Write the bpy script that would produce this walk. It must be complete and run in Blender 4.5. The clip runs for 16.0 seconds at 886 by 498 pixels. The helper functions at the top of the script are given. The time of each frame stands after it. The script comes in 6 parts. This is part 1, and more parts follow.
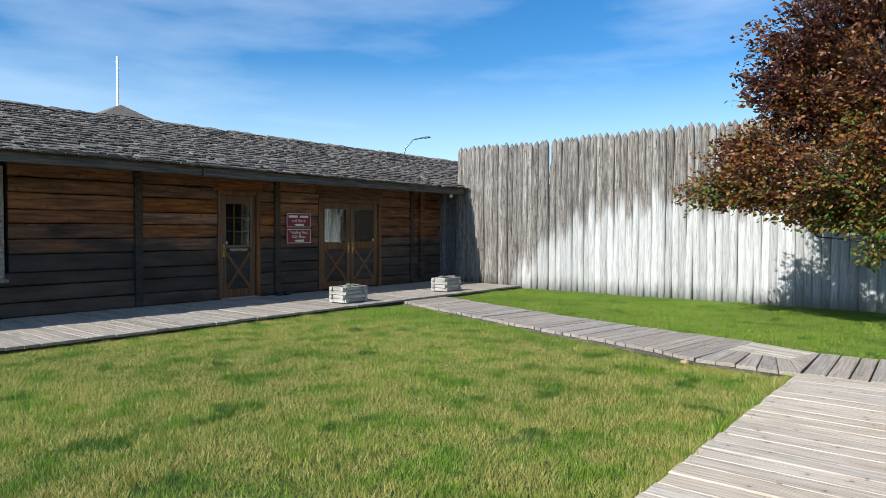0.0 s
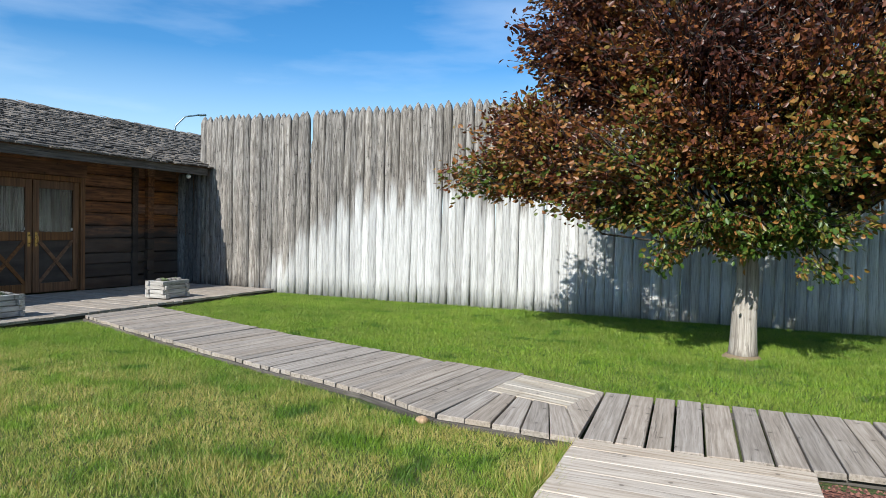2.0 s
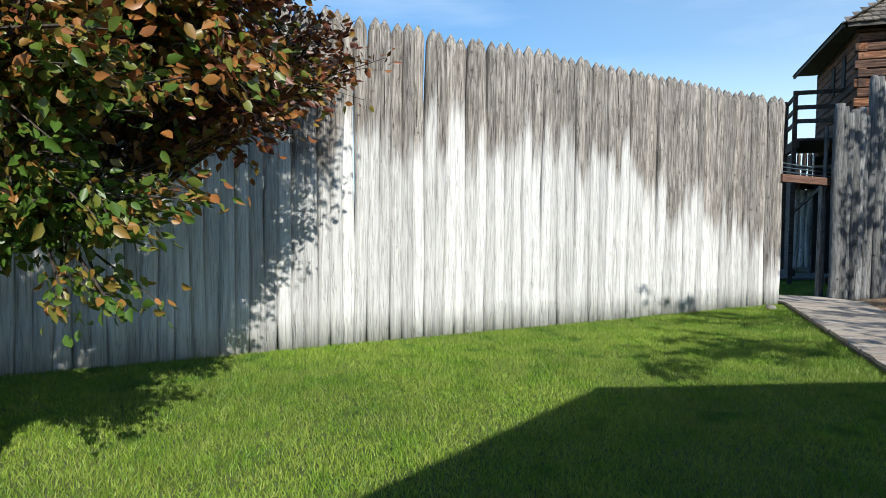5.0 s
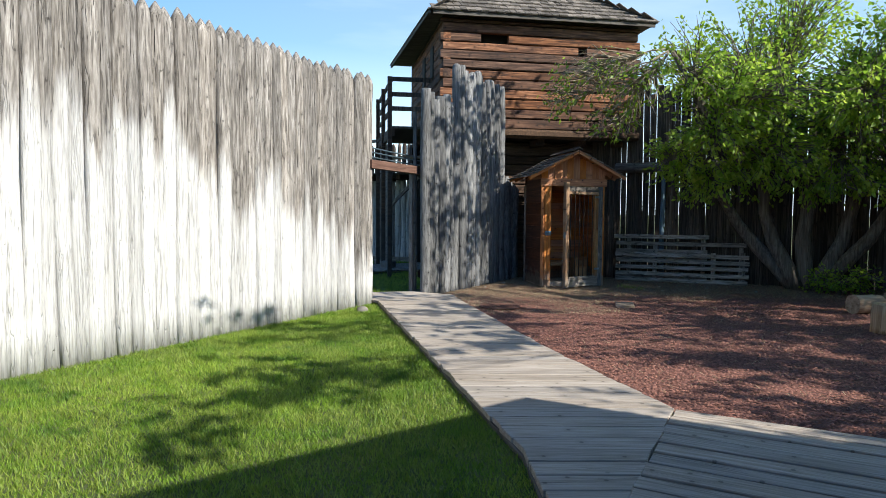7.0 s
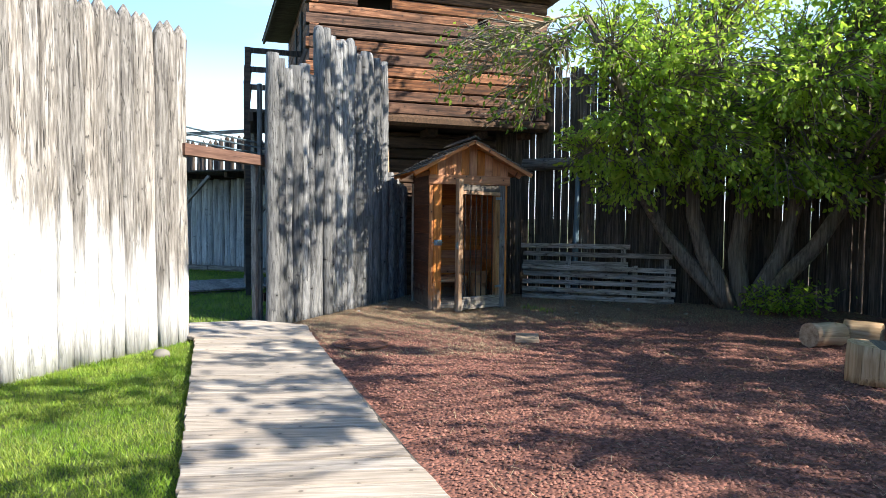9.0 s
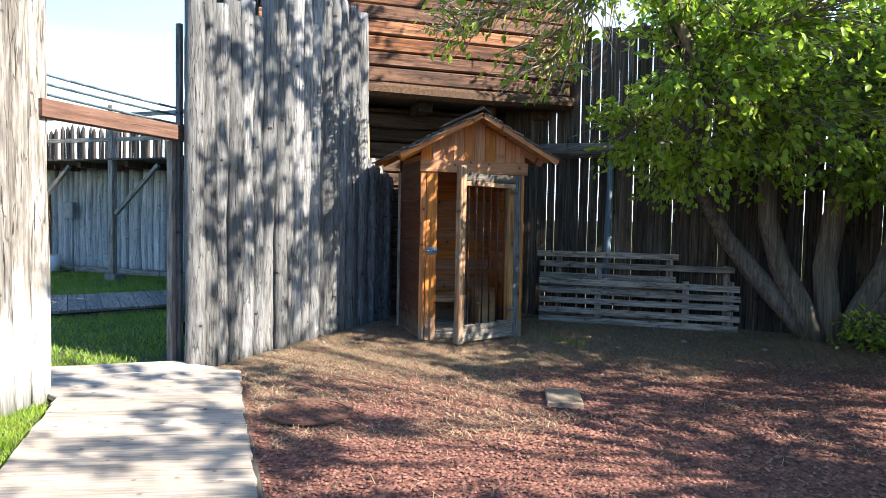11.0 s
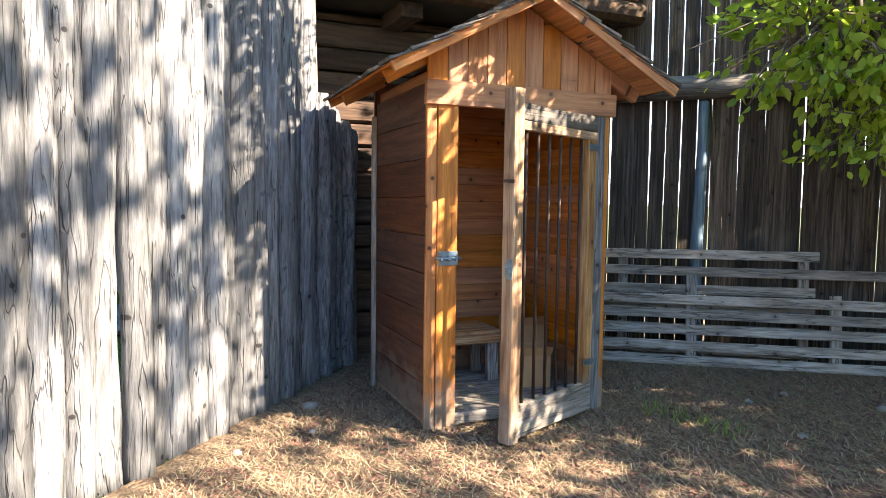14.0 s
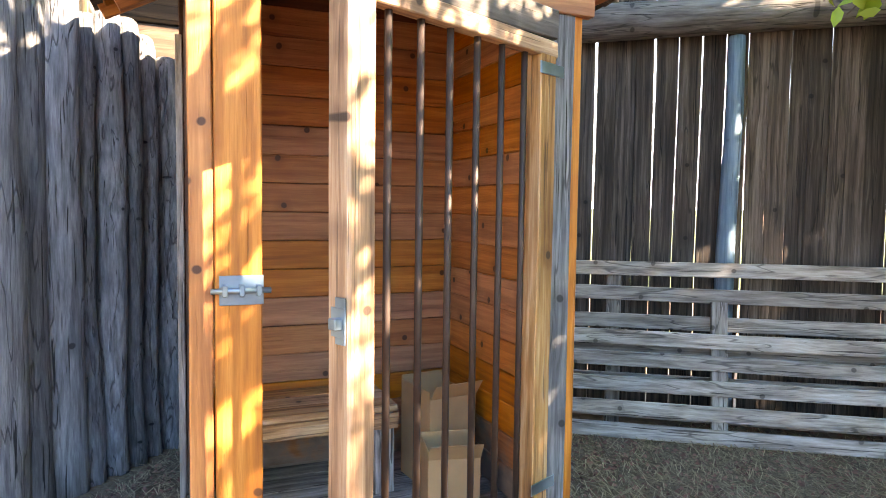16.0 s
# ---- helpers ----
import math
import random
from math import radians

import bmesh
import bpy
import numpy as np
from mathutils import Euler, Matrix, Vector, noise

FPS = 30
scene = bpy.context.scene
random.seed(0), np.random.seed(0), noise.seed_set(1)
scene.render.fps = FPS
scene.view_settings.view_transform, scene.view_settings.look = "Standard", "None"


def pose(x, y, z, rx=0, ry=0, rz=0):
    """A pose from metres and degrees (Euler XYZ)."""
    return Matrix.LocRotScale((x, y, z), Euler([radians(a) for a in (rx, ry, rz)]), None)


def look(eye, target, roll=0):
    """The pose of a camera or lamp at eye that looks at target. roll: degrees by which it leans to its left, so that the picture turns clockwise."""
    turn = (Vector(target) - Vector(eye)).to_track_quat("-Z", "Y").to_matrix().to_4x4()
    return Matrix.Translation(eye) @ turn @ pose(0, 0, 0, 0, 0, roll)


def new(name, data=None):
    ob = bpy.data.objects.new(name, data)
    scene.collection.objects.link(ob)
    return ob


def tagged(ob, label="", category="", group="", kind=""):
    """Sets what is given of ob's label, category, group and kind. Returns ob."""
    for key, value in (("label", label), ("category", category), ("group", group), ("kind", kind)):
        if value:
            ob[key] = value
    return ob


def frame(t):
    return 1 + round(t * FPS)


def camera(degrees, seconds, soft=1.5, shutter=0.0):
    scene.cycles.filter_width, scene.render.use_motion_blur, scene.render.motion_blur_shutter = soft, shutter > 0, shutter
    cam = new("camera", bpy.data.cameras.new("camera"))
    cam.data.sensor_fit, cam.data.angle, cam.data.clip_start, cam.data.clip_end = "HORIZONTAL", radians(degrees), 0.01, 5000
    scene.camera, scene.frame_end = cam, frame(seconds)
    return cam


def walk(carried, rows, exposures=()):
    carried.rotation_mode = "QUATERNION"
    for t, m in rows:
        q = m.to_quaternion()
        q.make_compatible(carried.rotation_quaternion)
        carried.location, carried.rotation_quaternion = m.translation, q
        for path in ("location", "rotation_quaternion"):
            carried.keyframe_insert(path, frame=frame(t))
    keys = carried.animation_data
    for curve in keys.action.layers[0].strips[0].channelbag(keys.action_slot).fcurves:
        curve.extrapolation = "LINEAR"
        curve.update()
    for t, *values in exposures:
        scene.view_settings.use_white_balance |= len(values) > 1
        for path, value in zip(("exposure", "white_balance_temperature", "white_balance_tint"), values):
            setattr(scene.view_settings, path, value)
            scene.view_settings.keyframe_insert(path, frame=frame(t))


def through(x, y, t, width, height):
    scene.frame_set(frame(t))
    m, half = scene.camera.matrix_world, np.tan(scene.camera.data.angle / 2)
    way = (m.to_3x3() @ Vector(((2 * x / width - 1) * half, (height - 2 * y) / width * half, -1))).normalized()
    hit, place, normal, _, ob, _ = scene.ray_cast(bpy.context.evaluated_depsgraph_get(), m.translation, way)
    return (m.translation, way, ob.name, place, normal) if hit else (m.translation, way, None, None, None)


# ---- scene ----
cam = camera(67.68, 16.0, 0.65)
PATH = [
    (0, 0.322, 0.266, 1.439, 39.34, -1.60, -0.18),
    (0.5, 0.026, 0.970, 1.459, 36.82, -1.94, -0.23),
    (1, -0.161, 1.699, 1.425, 30.65, -2.36, 0.20),
    (1.5, -0.284, 2.527, 1.391, 26.41, -2.06, -0.36),
    (2, -0.251, 3.323, 1.391, 23.04, -1.82, -1.34),
    (2.5, -0.255, 4.142, 1.383, 20.88, -1.59, -1.83),
    (3, -0.270, 4.921, 1.395, 15.79, -1.77, -2.01),
    (3.5, -0.277, 5.725, 1.405, 8.47, -1.79, -1.88),
    (4, -0.231, 6.502, 1.409, -3.67, -2.01, -1.62),
    (4.5, 0.038, 7.132, 1.417, -17.24, -2.40, -1.12),
    (5, 0.523, 7.629, 1.420, -30.47, -2.58, -0.63),
    (5.2, 0.739, 7.814, 1.425, -35.80, -2.54, -0.38),
    (5.5, 1.069, 8.062, 1.428, -43.07, -2.53, -0.09),
    (6, 1.643, 8.367, 1.423, -52.40, -2.65, 0.03),
    (6.5, 2.261, 8.543, 1.425, -58.23, -2.90, -0.15),
    (7, 2.929, 8.635, 1.446, -61.36, -3.13, -0.37),
    (7.3, 3.350, 8.673, 1.466, -62.48, -3.23, -0.44),
    (7.5, 3.636, 8.697, 1.475, -63.08, -3.27, -0.45),
    (8, 4.377, 8.771, 1.465, -64.82, -3.36, -0.64),
    (8.5, 5.071, 8.917, 1.467, -65.85, -3.12, -0.58),
    (9, 5.754, 9.074, 1.459, -67.97, -2.73, -0.58),
    (9.2, 6.030, 9.153, 1.456, -68.61, -2.41, -0.56),
    (9.5, 6.438, 9.273, 1.443, -69.29, -2.06, -0.56),
    (10, 7.093, 9.492, 1.424, -69.46, -1.91, -0.71),
    (10.5, 7.707, 9.765, 1.426, -68.94, -2.20, -0.93),
    (11, 8.281, 10.117, 1.455, -68.47, -2.74, -1.11),
    (11.3, 8.609, 10.369, 1.477, -68.50, -3.06, -1.16),
    (11.5, 8.824, 10.548, 1.486, -68.65, -3.27, -1.17),
    (12, 9.365, 10.991, 1.476, -69.74, -3.66, -1.05),
    (12.5, 10.013, 11.342, 1.447, -70.70, -3.68, -0.90),
    (13, 10.556, 11.689, 1.438, -72.00, -3.49, -0.69),
    (13.5, 11.131, 11.963, 1.474, -73.14, -3.62, -0.67),
    (14, 11.684, 12.089, 1.402, -74.27, -4.04, -0.67),
    (14.5, 12.367, 12.037, 1.277, -75.06, -4.75, -0.67),
    (15, 12.965, 12.021, 1.256, -75.09, -5.23, -0.76),
    (15.5, 13.524, 12.027, 1.308, -74.72, -5.28, -0.86),
    (16, 13.938, 12.063, 1.311, -74.44, -3.69, -0.75),
]

# exposure follows the clip: darker over the sunny lawn, brighter under the trees
EXPOSURES = [(0, 0.42, 6200, 7), (3.0, 0.42, 6250, 7), (5.2, 0.5, 6350, 7), (7.3, 0.85, 6550, 8), (9.0, 1.42, 6700, 9), (11.3, 1.95, 6900, 11), (12.5, 2.2, 7200, 12), (13.5, 2.55, 7500, 14), (14.5, 3.1, 8000, 17), (15.3, 3.7, 8400, 19), (16.0, 4.0, 8700, 20)]
walk(cam, [(t, pose(x, y, z, 90 + pitch, roll, yaw)) for t, x, y, z, yaw, pitch, roll in PATH], EXPOSURES)

# ---- light ----
SUN_WAY = Vector((0.17, 1.36, -1.0)).normalized()      # the way the sunlight travels
sun = new("sun", bpy.data.lights.new("sun", "SUN"))
sun.data.energy, sun.data.angle, sun.data.color = 5.0, radians(0.55), (1.0, 0.945, 0.86)
sun.matrix_world = look((0, 0, 30), Vector((0, 0, 30)) + SUN_WAY)

world = bpy.data.worlds.new("sky")
scene.world = world
world.use_nodes = True
wn, wl = world.node_tree.nodes, world.node_tree.links
wn.clear()
sky = wn.new("ShaderNodeTexSky")
sky.sky_type, sky.sun_disc = "NISHITA", False
sky.sun_elevation, sky.sun_rotation = math.asin(-SUN_WAY.z), math.atan2(-SUN_WAY.x, -SUN_WAY.y)
sky.air_density, sky.dust_density, sky.ozone_density, sky.altitude = 1.0, 0.8, 2.5, 900
coord = wn.new("ShaderNodeTexCoord")
stretch = wn.new("ShaderNodeMapping")
stretch.inputs["Scale"].default_value = (1.4, 1.4, 7.0)
stretch.inputs["Rotation"].default_value = (0.25, 0.12, 0.4)
cirrus = wn.new("ShaderNodeTexNoise")
cirrus.inputs["Scale"].default_value, cirrus.inputs["Detail"].default_value, cirrus.inputs["Roughness"].default_value = 1.7, 7, 0.52
veil = wn.new("ShaderNodeMapRange")
veil.inputs["From Min"].default_value, veil.inputs["From Max"].default_value, veil.inputs["To Max"].default_value = 0.5, 0.85, 0.35
clouds = wn.new("ShaderNodeMix")
clouds.data_type = "RGBA"
clouds.inputs["B"].default_value = (7.5, 8.2, 9.0, 1)
tone = wn.new("ShaderNodeHueSaturation")
tone.inputs["Saturation"].default_value, tone.inputs["Value"].default_value = 1.35, 1.05
back = wn.new("ShaderNodeBackground")
back.inputs["Strength"].default_value = 0.112
out = wn.new("ShaderNodeOutputWorld")
wl.new(coord.outputs["Generated"], stretch.inputs["Vector"])
wl.new(stretch.outputs["Vector"], cirrus.inputs["Vector"])
wl.new(cirrus.outputs["Fac"], veil.inputs["Value"])
wl.new(veil.outputs["Result"], clouds.inputs["Factor"])
wl.new(sky.outputs["Color"], tone.inputs["Color"])
wl.new(tone.outputs["Color"], clouds.inputs["A"])
height = wn.new("ShaderNodeSeparateXYZ")
haze_span = wn.new("ShaderNodeMapRange")
haze_span.inputs["From Min"].default_value, haze_span.inputs["From Max"].default_value = 0.0, 0.24
haze_span.inputs["To Min"].default_value, haze_span.inputs["To Max"].default_value = 0.7, 0.0
haze = wn.new("ShaderNodeMix")
haze.data_type = "RGBA"
haze.inputs["B"].default_value = (6.3, 7.7, 8.7, 1)
wl.new(coord.outputs["Generated"], height.inputs["Vector"])
wl.new(height.outputs["Z"], haze_span.inputs["Value"])
east = wn.new("ShaderNodeMapRange")
east.inputs["From Min"].default_value, east.inputs["From Max"].default_value, east.inputs["To Max"].default_value = 0.1, 0.95, 0.34
total = wn.new("ShaderNodeMath")
total.operation, total.use_clamp = "ADD", True
wl.new(height.outputs["X"], east.inputs["Value"])
wl.new(east.outputs["Result"], total.inputs[0])
wl.new(haze_span.outputs["Result"], total.inputs[1])
wl.new(total.outputs[0], haze.inputs["Factor"])
wl.new(clouds.outputs["Result"], haze.inputs["A"])
wl.new(haze.outputs["Result"], back.inputs["Color"])
wl.new(back.outputs["Background"], out.inputs["Surface"])


# ---- materials ----
class Nodes:
    """A short way to write node materials."""

    def __init__(self, name):
        self.mat = bpy.data.materials.new(name)
        self.mat.use_nodes = True
        self.tree = self.mat.node_tree
        self.tree.nodes.clear()
        self.out = self.tree.nodes.new("ShaderNodeOutputMaterial")

    def put(self, kind, **inputs):
        node = self.tree.nodes.new("ShaderNode" + kind)
        for key, value in inputs.items():
            key = key.replace("_", " ")
            self.set(node.inputs[key], value)
        return node

    def set(self, socket, value):
        if isinstance(value, bpy.types.NodeSocket):
            self.tree.links.new(value, socket)
        else:
            socket.default_value = value

    def math(self, op, a, b=0.5, clamp=False):
        node = self.tree.nodes.new("ShaderNodeMath")
        node.operation, node.use_clamp = op, clamp
        self.set(node.inputs[0], a)
        self.set(node.inputs[1], b)
        return node.outputs[0]

    def mix(self, fac, a, b, blend="MIX"):
        node = self.tree.nodes.new("ShaderNodeMix")
        node.data_type, node.blend_type = "RGBA", blend
        self.set(node.inputs[0], fac)
        self.set(node.inputs[6], a)
        self.set(node.inputs[7], b)
        return node.outputs[2]

    def span(self, value, a, b, c=0.0, d=1.0, smooth=False):
        node = self.tree.nodes.new("ShaderNodeMapRange")
        node.interpolation_type = "SMOOTHSTEP" if smooth else "LINEAR"
        for i, v in enumerate((value, a, b, c, d)):
            self.set(node.inputs[i], v)
        return node.outputs[0]

    def noise(self, vector, scale, detail=4.0, rough=0.55):
        node = self.put("TexNoise", Scale=scale, Detail=detail, Roughness=rough)
        self.set(node.inputs["Vector"], vector)
        return node.outputs["Fac"]

    def stretch(self, vector, scale):
        node = self.tree.nodes.new("ShaderNodeMapping")
        self.set(node.inputs["Vector"], vector)
        node.inputs["Scale"].default_value = scale
        return node.outputs["Vector"]

    def place(self):
        return self.put("NewGeometry").outputs["Position"]

    def island(self):
        return self.put("NewGeometry").outputs["Random Per Island"]

    def chance(self):
        return self.put("ObjectInfo").outputs["Random"]

    def local(self):
        """The object's own coordinates, moved by chance so that alike pieces differ."""
        here = self.put("TexCoord").outputs["Object"]
        far = self.put("CombineXYZ", X=self.math("MULTIPLY", self.chance(), 37.0), Y=self.math("MULTIPLY", self.chance(), 91.0), Z=self.math("MULTIPLY", self.chance(), 53.0))
        node = self.tree.nodes.new("ShaderNodeVectorMath")
        self.set(node.inputs[0], here)
        self.set(node.inputs[1], far.outputs[0])
        return node.outputs[0]

    def bump(self, height, strength=0.3, distance=0.01):
        return self.put("Bump", Strength=strength, Distance=distance, Height=height).outputs["Normal"]

    def done(self, color, rough=0.8, metal=0.0, normal=None, **more):
        shader = self.put("BsdfPrincipled", Roughness=rough, Metallic=metal, **more)
        self.set(shader.inputs["Base Color"], color)
        if normal is not None:
            self.set(shader.inputs["Normal"], normal)
        self.tree.links.new(shader.outputs[0], self.out.inputs["Surface"])
        return self.mat


def rgb(r, g, b):
    return (r, g, b, 1.0)


def plain(name, color, rough=0.6, metal=0.0, vary=0.25, scale=9.0):
    """Paint, metal or plastic with a faint wear in tone and gloss."""
    n = Nodes(name)
    p = n.local()
    worn = n.noise(p, scale, 5)
    fine = n.noise(p, scale * 12, 3)
    c = n.mix(n.span(worn, 0.35, 0.7), rgb(*[v * (1 - vary) for v in color]), rgb(*[min(1, v * (1 + vary)) for v in color]))
    return n.done(c, n.span(worn, 0.3, 0.7, rough - 0.12, min(1, rough + 0.15)), metal, n.bump(fine, 0.15, 0.002))


def wood(name, dark, mid, light, axis="X", fine=1.0, cracks=0.6, knots=0.5, stain=0.35, rough=0.85, spread=0.3, extra=None, bend=0.03, lengthways=0.0, relief=0.55):
    """Timber whose grain runs along the object's own axis: fibres, checks, knots, stains, a tone of its own for each piece."""
    n = Nodes(name)
    p = n.local()
    along, across = lengthways or (0.5 if axis == "Z" else 1.1), 16.0 * fine
    def s(a, b):
        return {"X": (a, b, b), "Y": (b, a, b), "Z": (b, b, a)}[axis]
    wobble = n.noise(n.stretch(p, s(2.2, 5)), 1.0, 2)
    bent = n.tree.nodes.new("ShaderNodeVectorMath")
    bent.operation = "MULTIPLY_ADD"
    n.set(bent.inputs[0], n.put("CombineXYZ", X=wobble, Y=wobble, Z=wobble).outputs[0])
    bent.inputs[1].default_value = (bend, bend, bend)
    n.set(bent.inputs[2], p)
    p2 = bent.outputs[0]
    grain = n.noise(n.stretch(p2, s(along, across)), 1.6, 7, 0.62)
    fibre = n.noise(n.stretch(p2, s(along * 3, across * 7)), 1.6, 3, 0.6)
    c = n.mix(n.span(grain, 0.34, 0.52), rgb(*dark), rgb(*mid))
    c = n.mix(n.span(grain, 0.5, 0.7), c, rgb(*light))
    c = n.mix(n.span(fibre, 0.42, 0.62, 0.0, 0.4), c, rgb(*[0.5 * (a + b) for a, b in zip(dark, mid)]))
    blot = n.noise(n.stretch(p, s(0.8, 2.2)), 1.3, 4)
    c = n.mix(n.span(blot, 0.45, 0.72, 0.0, stain), c, rgb(*dark))
    if knots:
        q = n.put("SeparateXYZ", Vector=p2)
        flat = n.put("CombineXYZ", X=q.outputs[2 if axis == "Z" else 0], Y=q.outputs[0 if axis == "Z" else 1])
        vor = n.put("TexVoronoi", Scale=4.6, Vector=flat.outputs[0])
        vor.voronoi_dimensions = "2D"
        some = n.span(n.put("SeparateColor", Color=vor.outputs["Color"]).outputs[0], 0.78 if axis == "Z" else 0.5, 0.8 if axis == "Z" else 0.52)
        eye = n.math("MULTIPLY", n.span(vor.outputs["Distance"], 0.05, 0.075, 1.0, 0.0), some)
        halo = n.math("MULTIPLY", n.span(vor.outputs["Distance"], 0.1, 0.26, 0.5, 0.0), some)
        c = n.mix(n.math("MULTIPLY", halo, knots), c, rgb(*dark))
        c = n.mix(n.math("MULTIPLY", eye, knots), c, rgb(*[v * 0.25 for v in dark]))
    split = n.noise(n.stretch(p2, s(along * 0.55, across * 2.4)), 1.4, 2)
    gap = n.span(split, 0.36, 0.31)
    c = n.mix(n.math("MULTIPLY", gap, cracks), c, rgb(*[v * 0.22 for v in dark]))
    if cracks >= 0.9:       # long thin drying checks
        check = n.noise(n.stretch(p2, s(along * 0.35, across * 0.42)), 1.2, 2)
        line = n.span(n.math("ABSOLUTE", n.math("SUBTRACT", check, 0.5)), 0.002, 0.011, 1.0, 0.0)
        c = n.mix(n.math("MULTIPLY", line, 0.6), c, rgb(*[v * 0.3 for v in dark]))
        gap = n.math("MAXIMUM", gap, n.math("MULTIPLY", line, 0.8))
    if extra:
        c = extra(n, c)
    tone = n.put("HueSaturation", Color=c)
    n.set(tone.inputs["Value"], n.span(n.math("FRACT", n.math("MULTIPLY", n.chance(), 3.7)), 0, 1, 1 - spread, 1 + spread))
    n.set(tone.inputs["Saturation"], n.span(n.math("FRACT", n.math("MULTIPLY", n.chance(), 7.3)), 0, 1, 0.85, 1.15))
    h = n.math("SUBTRACT", n.math("ADD", n.math("MULTIPLY", grain, 0.6), n.math("MULTIPLY", fibre, 0.3)), n.math("MULTIPLY", gap, 0.8))
    return n.done(tone.outputs[0], rough, 0.0, n.bump(h, relief, 0.006 + 0.006 * (relief > 0.6)))


def sprinkled(n, c):
    """The pale lime crust that the lawn's sprinklers left on the lower part of the palisade, arc by arc."""
    p = n.put("SeparateXYZ", Vector=n.place())
    x, z = p.outputs[0], p.outputs[2]
    left = n.math("MINIMUM", n.math("ADD", x, 6.0), 0.0)
    right = n.math("MAXIMUM", x, 0.0)
    a = n.math("SUBTRACT", n.math("SUBTRACT", 2.0, n.math("MULTIPLY", n.math("MULTIPLY", left, left), 0.158)), n.math("MULTIPLY", n.math("MULTIPLY", right, right), 0.08))
    far = n.math("SUBTRACT", x, 4.7)
    b = n.math("SUBTRACT", 2.5, n.math("MULTIPLY", n.math("MULTIPLY", far, far), 0.034))
    edge = n.math("MAXIMUM", a, b)
    wet = n.noise(n.stretch(n.place(), (6.0, 6.0, 0.7)), 1.0, 4)
    edge = n.math("ADD", edge, n.span(wet, 0.2, 0.8, -0.55, 0.55))
    edge = n.math("ADD", edge, n.span(n.chance(), 0, 1, -0.3, 0.3))
    crust = n.span(n.math("SUBTRACT", edge, z), -0.25, 0.35, 0.0, 1.0, True)
    rub = n.noise(n.stretch(n.local(), (34, 34, 1.3)), 2.0, 6, 0.65)
    crust = n.math("MULTIPLY", crust, n.span(rub, 0.36, 0.5, 0.62, 1.0))
    return n.mix(crust, c, n.mix(n.span(rub, 0.4, 0.7), rgb(0.47, 0.468, 0.46), rgb(0.61, 0.605, 0.59)))


def rainworn(n, c):
    """Wall timbers: warm brown under the eave, grey and grimy lower down where the rain reaches."""
    p = n.put("SeparateXYZ", Vector=n.place())
    ragged = n.noise(n.stretch(n.place(), (1, 0.9, 4.0)), 1.5, 4)
    low = n.span(n.math("ADD", p.outputs[2], n.span(ragged, 0.2, 0.8, -0.45, 0.45)), 1.6, 0.95, 0.0, 0.92, True)
    return n.mix(low, c, n.mix(n.span(ragged, 0.3, 0.7), rgb(0.018, 0.015, 0.013), rgb(0.065, 0.054, 0.045)))


def splashed(n, c):
    """Hut timbers: grey and rough where rain splashes up from the ground."""
    p = n.put("SeparateXYZ", Vector=n.place())
    ragged = n.noise(n.stretch(n.local(), (5, 5, 5)), 1.5, 5)
    low = n.span(n.math("ADD", p.outputs[2], n.span(ragged, 0.25, 0.75, -0.22, 0.22)), 0.3, 0.08, 0.0, 0.8, True)
    return n.mix(low, c, n.mix(n.span(ragged, 0.3, 0.7), rgb(0.13, 0.105, 0.08), rgb(0.30, 0.255, 0.205)))


M_PALE_LOG = wood("weathered palisade log", (0.085, 0.075, 0.066), (0.25, 0.228, 0.203), (0.44, 0.415, 0.385), "Z", 1.5, 1.0, 0.6, 0.4, 0.92, 0.22, sprinkled, lengthways=1.8, relief=0.8)
M_GREY_LOG = wood("blue-grey weathered log", (0.085, 0.085, 0.086), (0.19, 0.193, 0.195), (0.32, 0.318, 0.31), "Z", 1.5, 1.0, 1.0, 0.5, 0.92, 0.42, lengthways=2.6, relief=0.9)
M_DARK_PLANK = wood("dark weathered fence plank", (0.022, 0.016, 0.012), (0.09, 0.066, 0.05), (0.2, 0.16, 0.13), "Z", 1.6, 0.9, 0.7, 0.5, 0.92, 0.4, lengthways=0.8)
M_YARD_LOG = wood("pale blue-grey yard log", (0.2, 0.2, 0.2), (0.48, 0.48, 0.48), (0.64, 0.64, 0.63), "Z", 1.7, 0.9, 0.6, 0.4, 0.92, 0.2)
M_DECK = wood("grey boardwalk plank", (0.21, 0.176, 0.143), (0.35, 0.302, 0.255), (0.46, 0.408, 0.355), "X", 1.7, 0.5, 0.6, 0.3, 0.9, 0.13)
M_DECK_PALE = wood("sun-bleached boardwalk plank", (0.35, 0.28, 0.215), (0.56, 0.48, 0.395), (0.68, 0.61, 0.52), "X", 1.7, 0.6, 0.6, 0.35, 0.9, 0.08)
M_DECK_NEW = wood("newer buff boardwalk plank", (0.30, 0.25, 0.19), (0.47, 0.41, 0.33), (0.58, 0.53, 0.45), "X", 1.0, 0.4, 0.5, 0.2, 0.88, 0.08)
M_WALL = wood("brown wall timber", (0.06, 0.023, 0.009), (0.22, 0.085, 0.03), (0.38, 0.17, 0.065), "X", 0.8, 0.6, 0.5, 0.45, 0.8, 0.3, rainworn)
M_POST = wood("dark brown post", (0.03, 0.018, 0.011), (0.075, 0.042, 0.024), (0.13, 0.08, 0.05), "Z", 1.0, 0.6, 0.3, 0.4, 0.85, 0.2, rainworn)
M_DOOR = wood("brown door timber", (0.06, 0.027, 0.01), (0.165, 0.074, 0.027), (0.26, 0.13, 0.053), "Z", 1.0, 0.3, 0.3, 0.35, 0.7, 0.12)
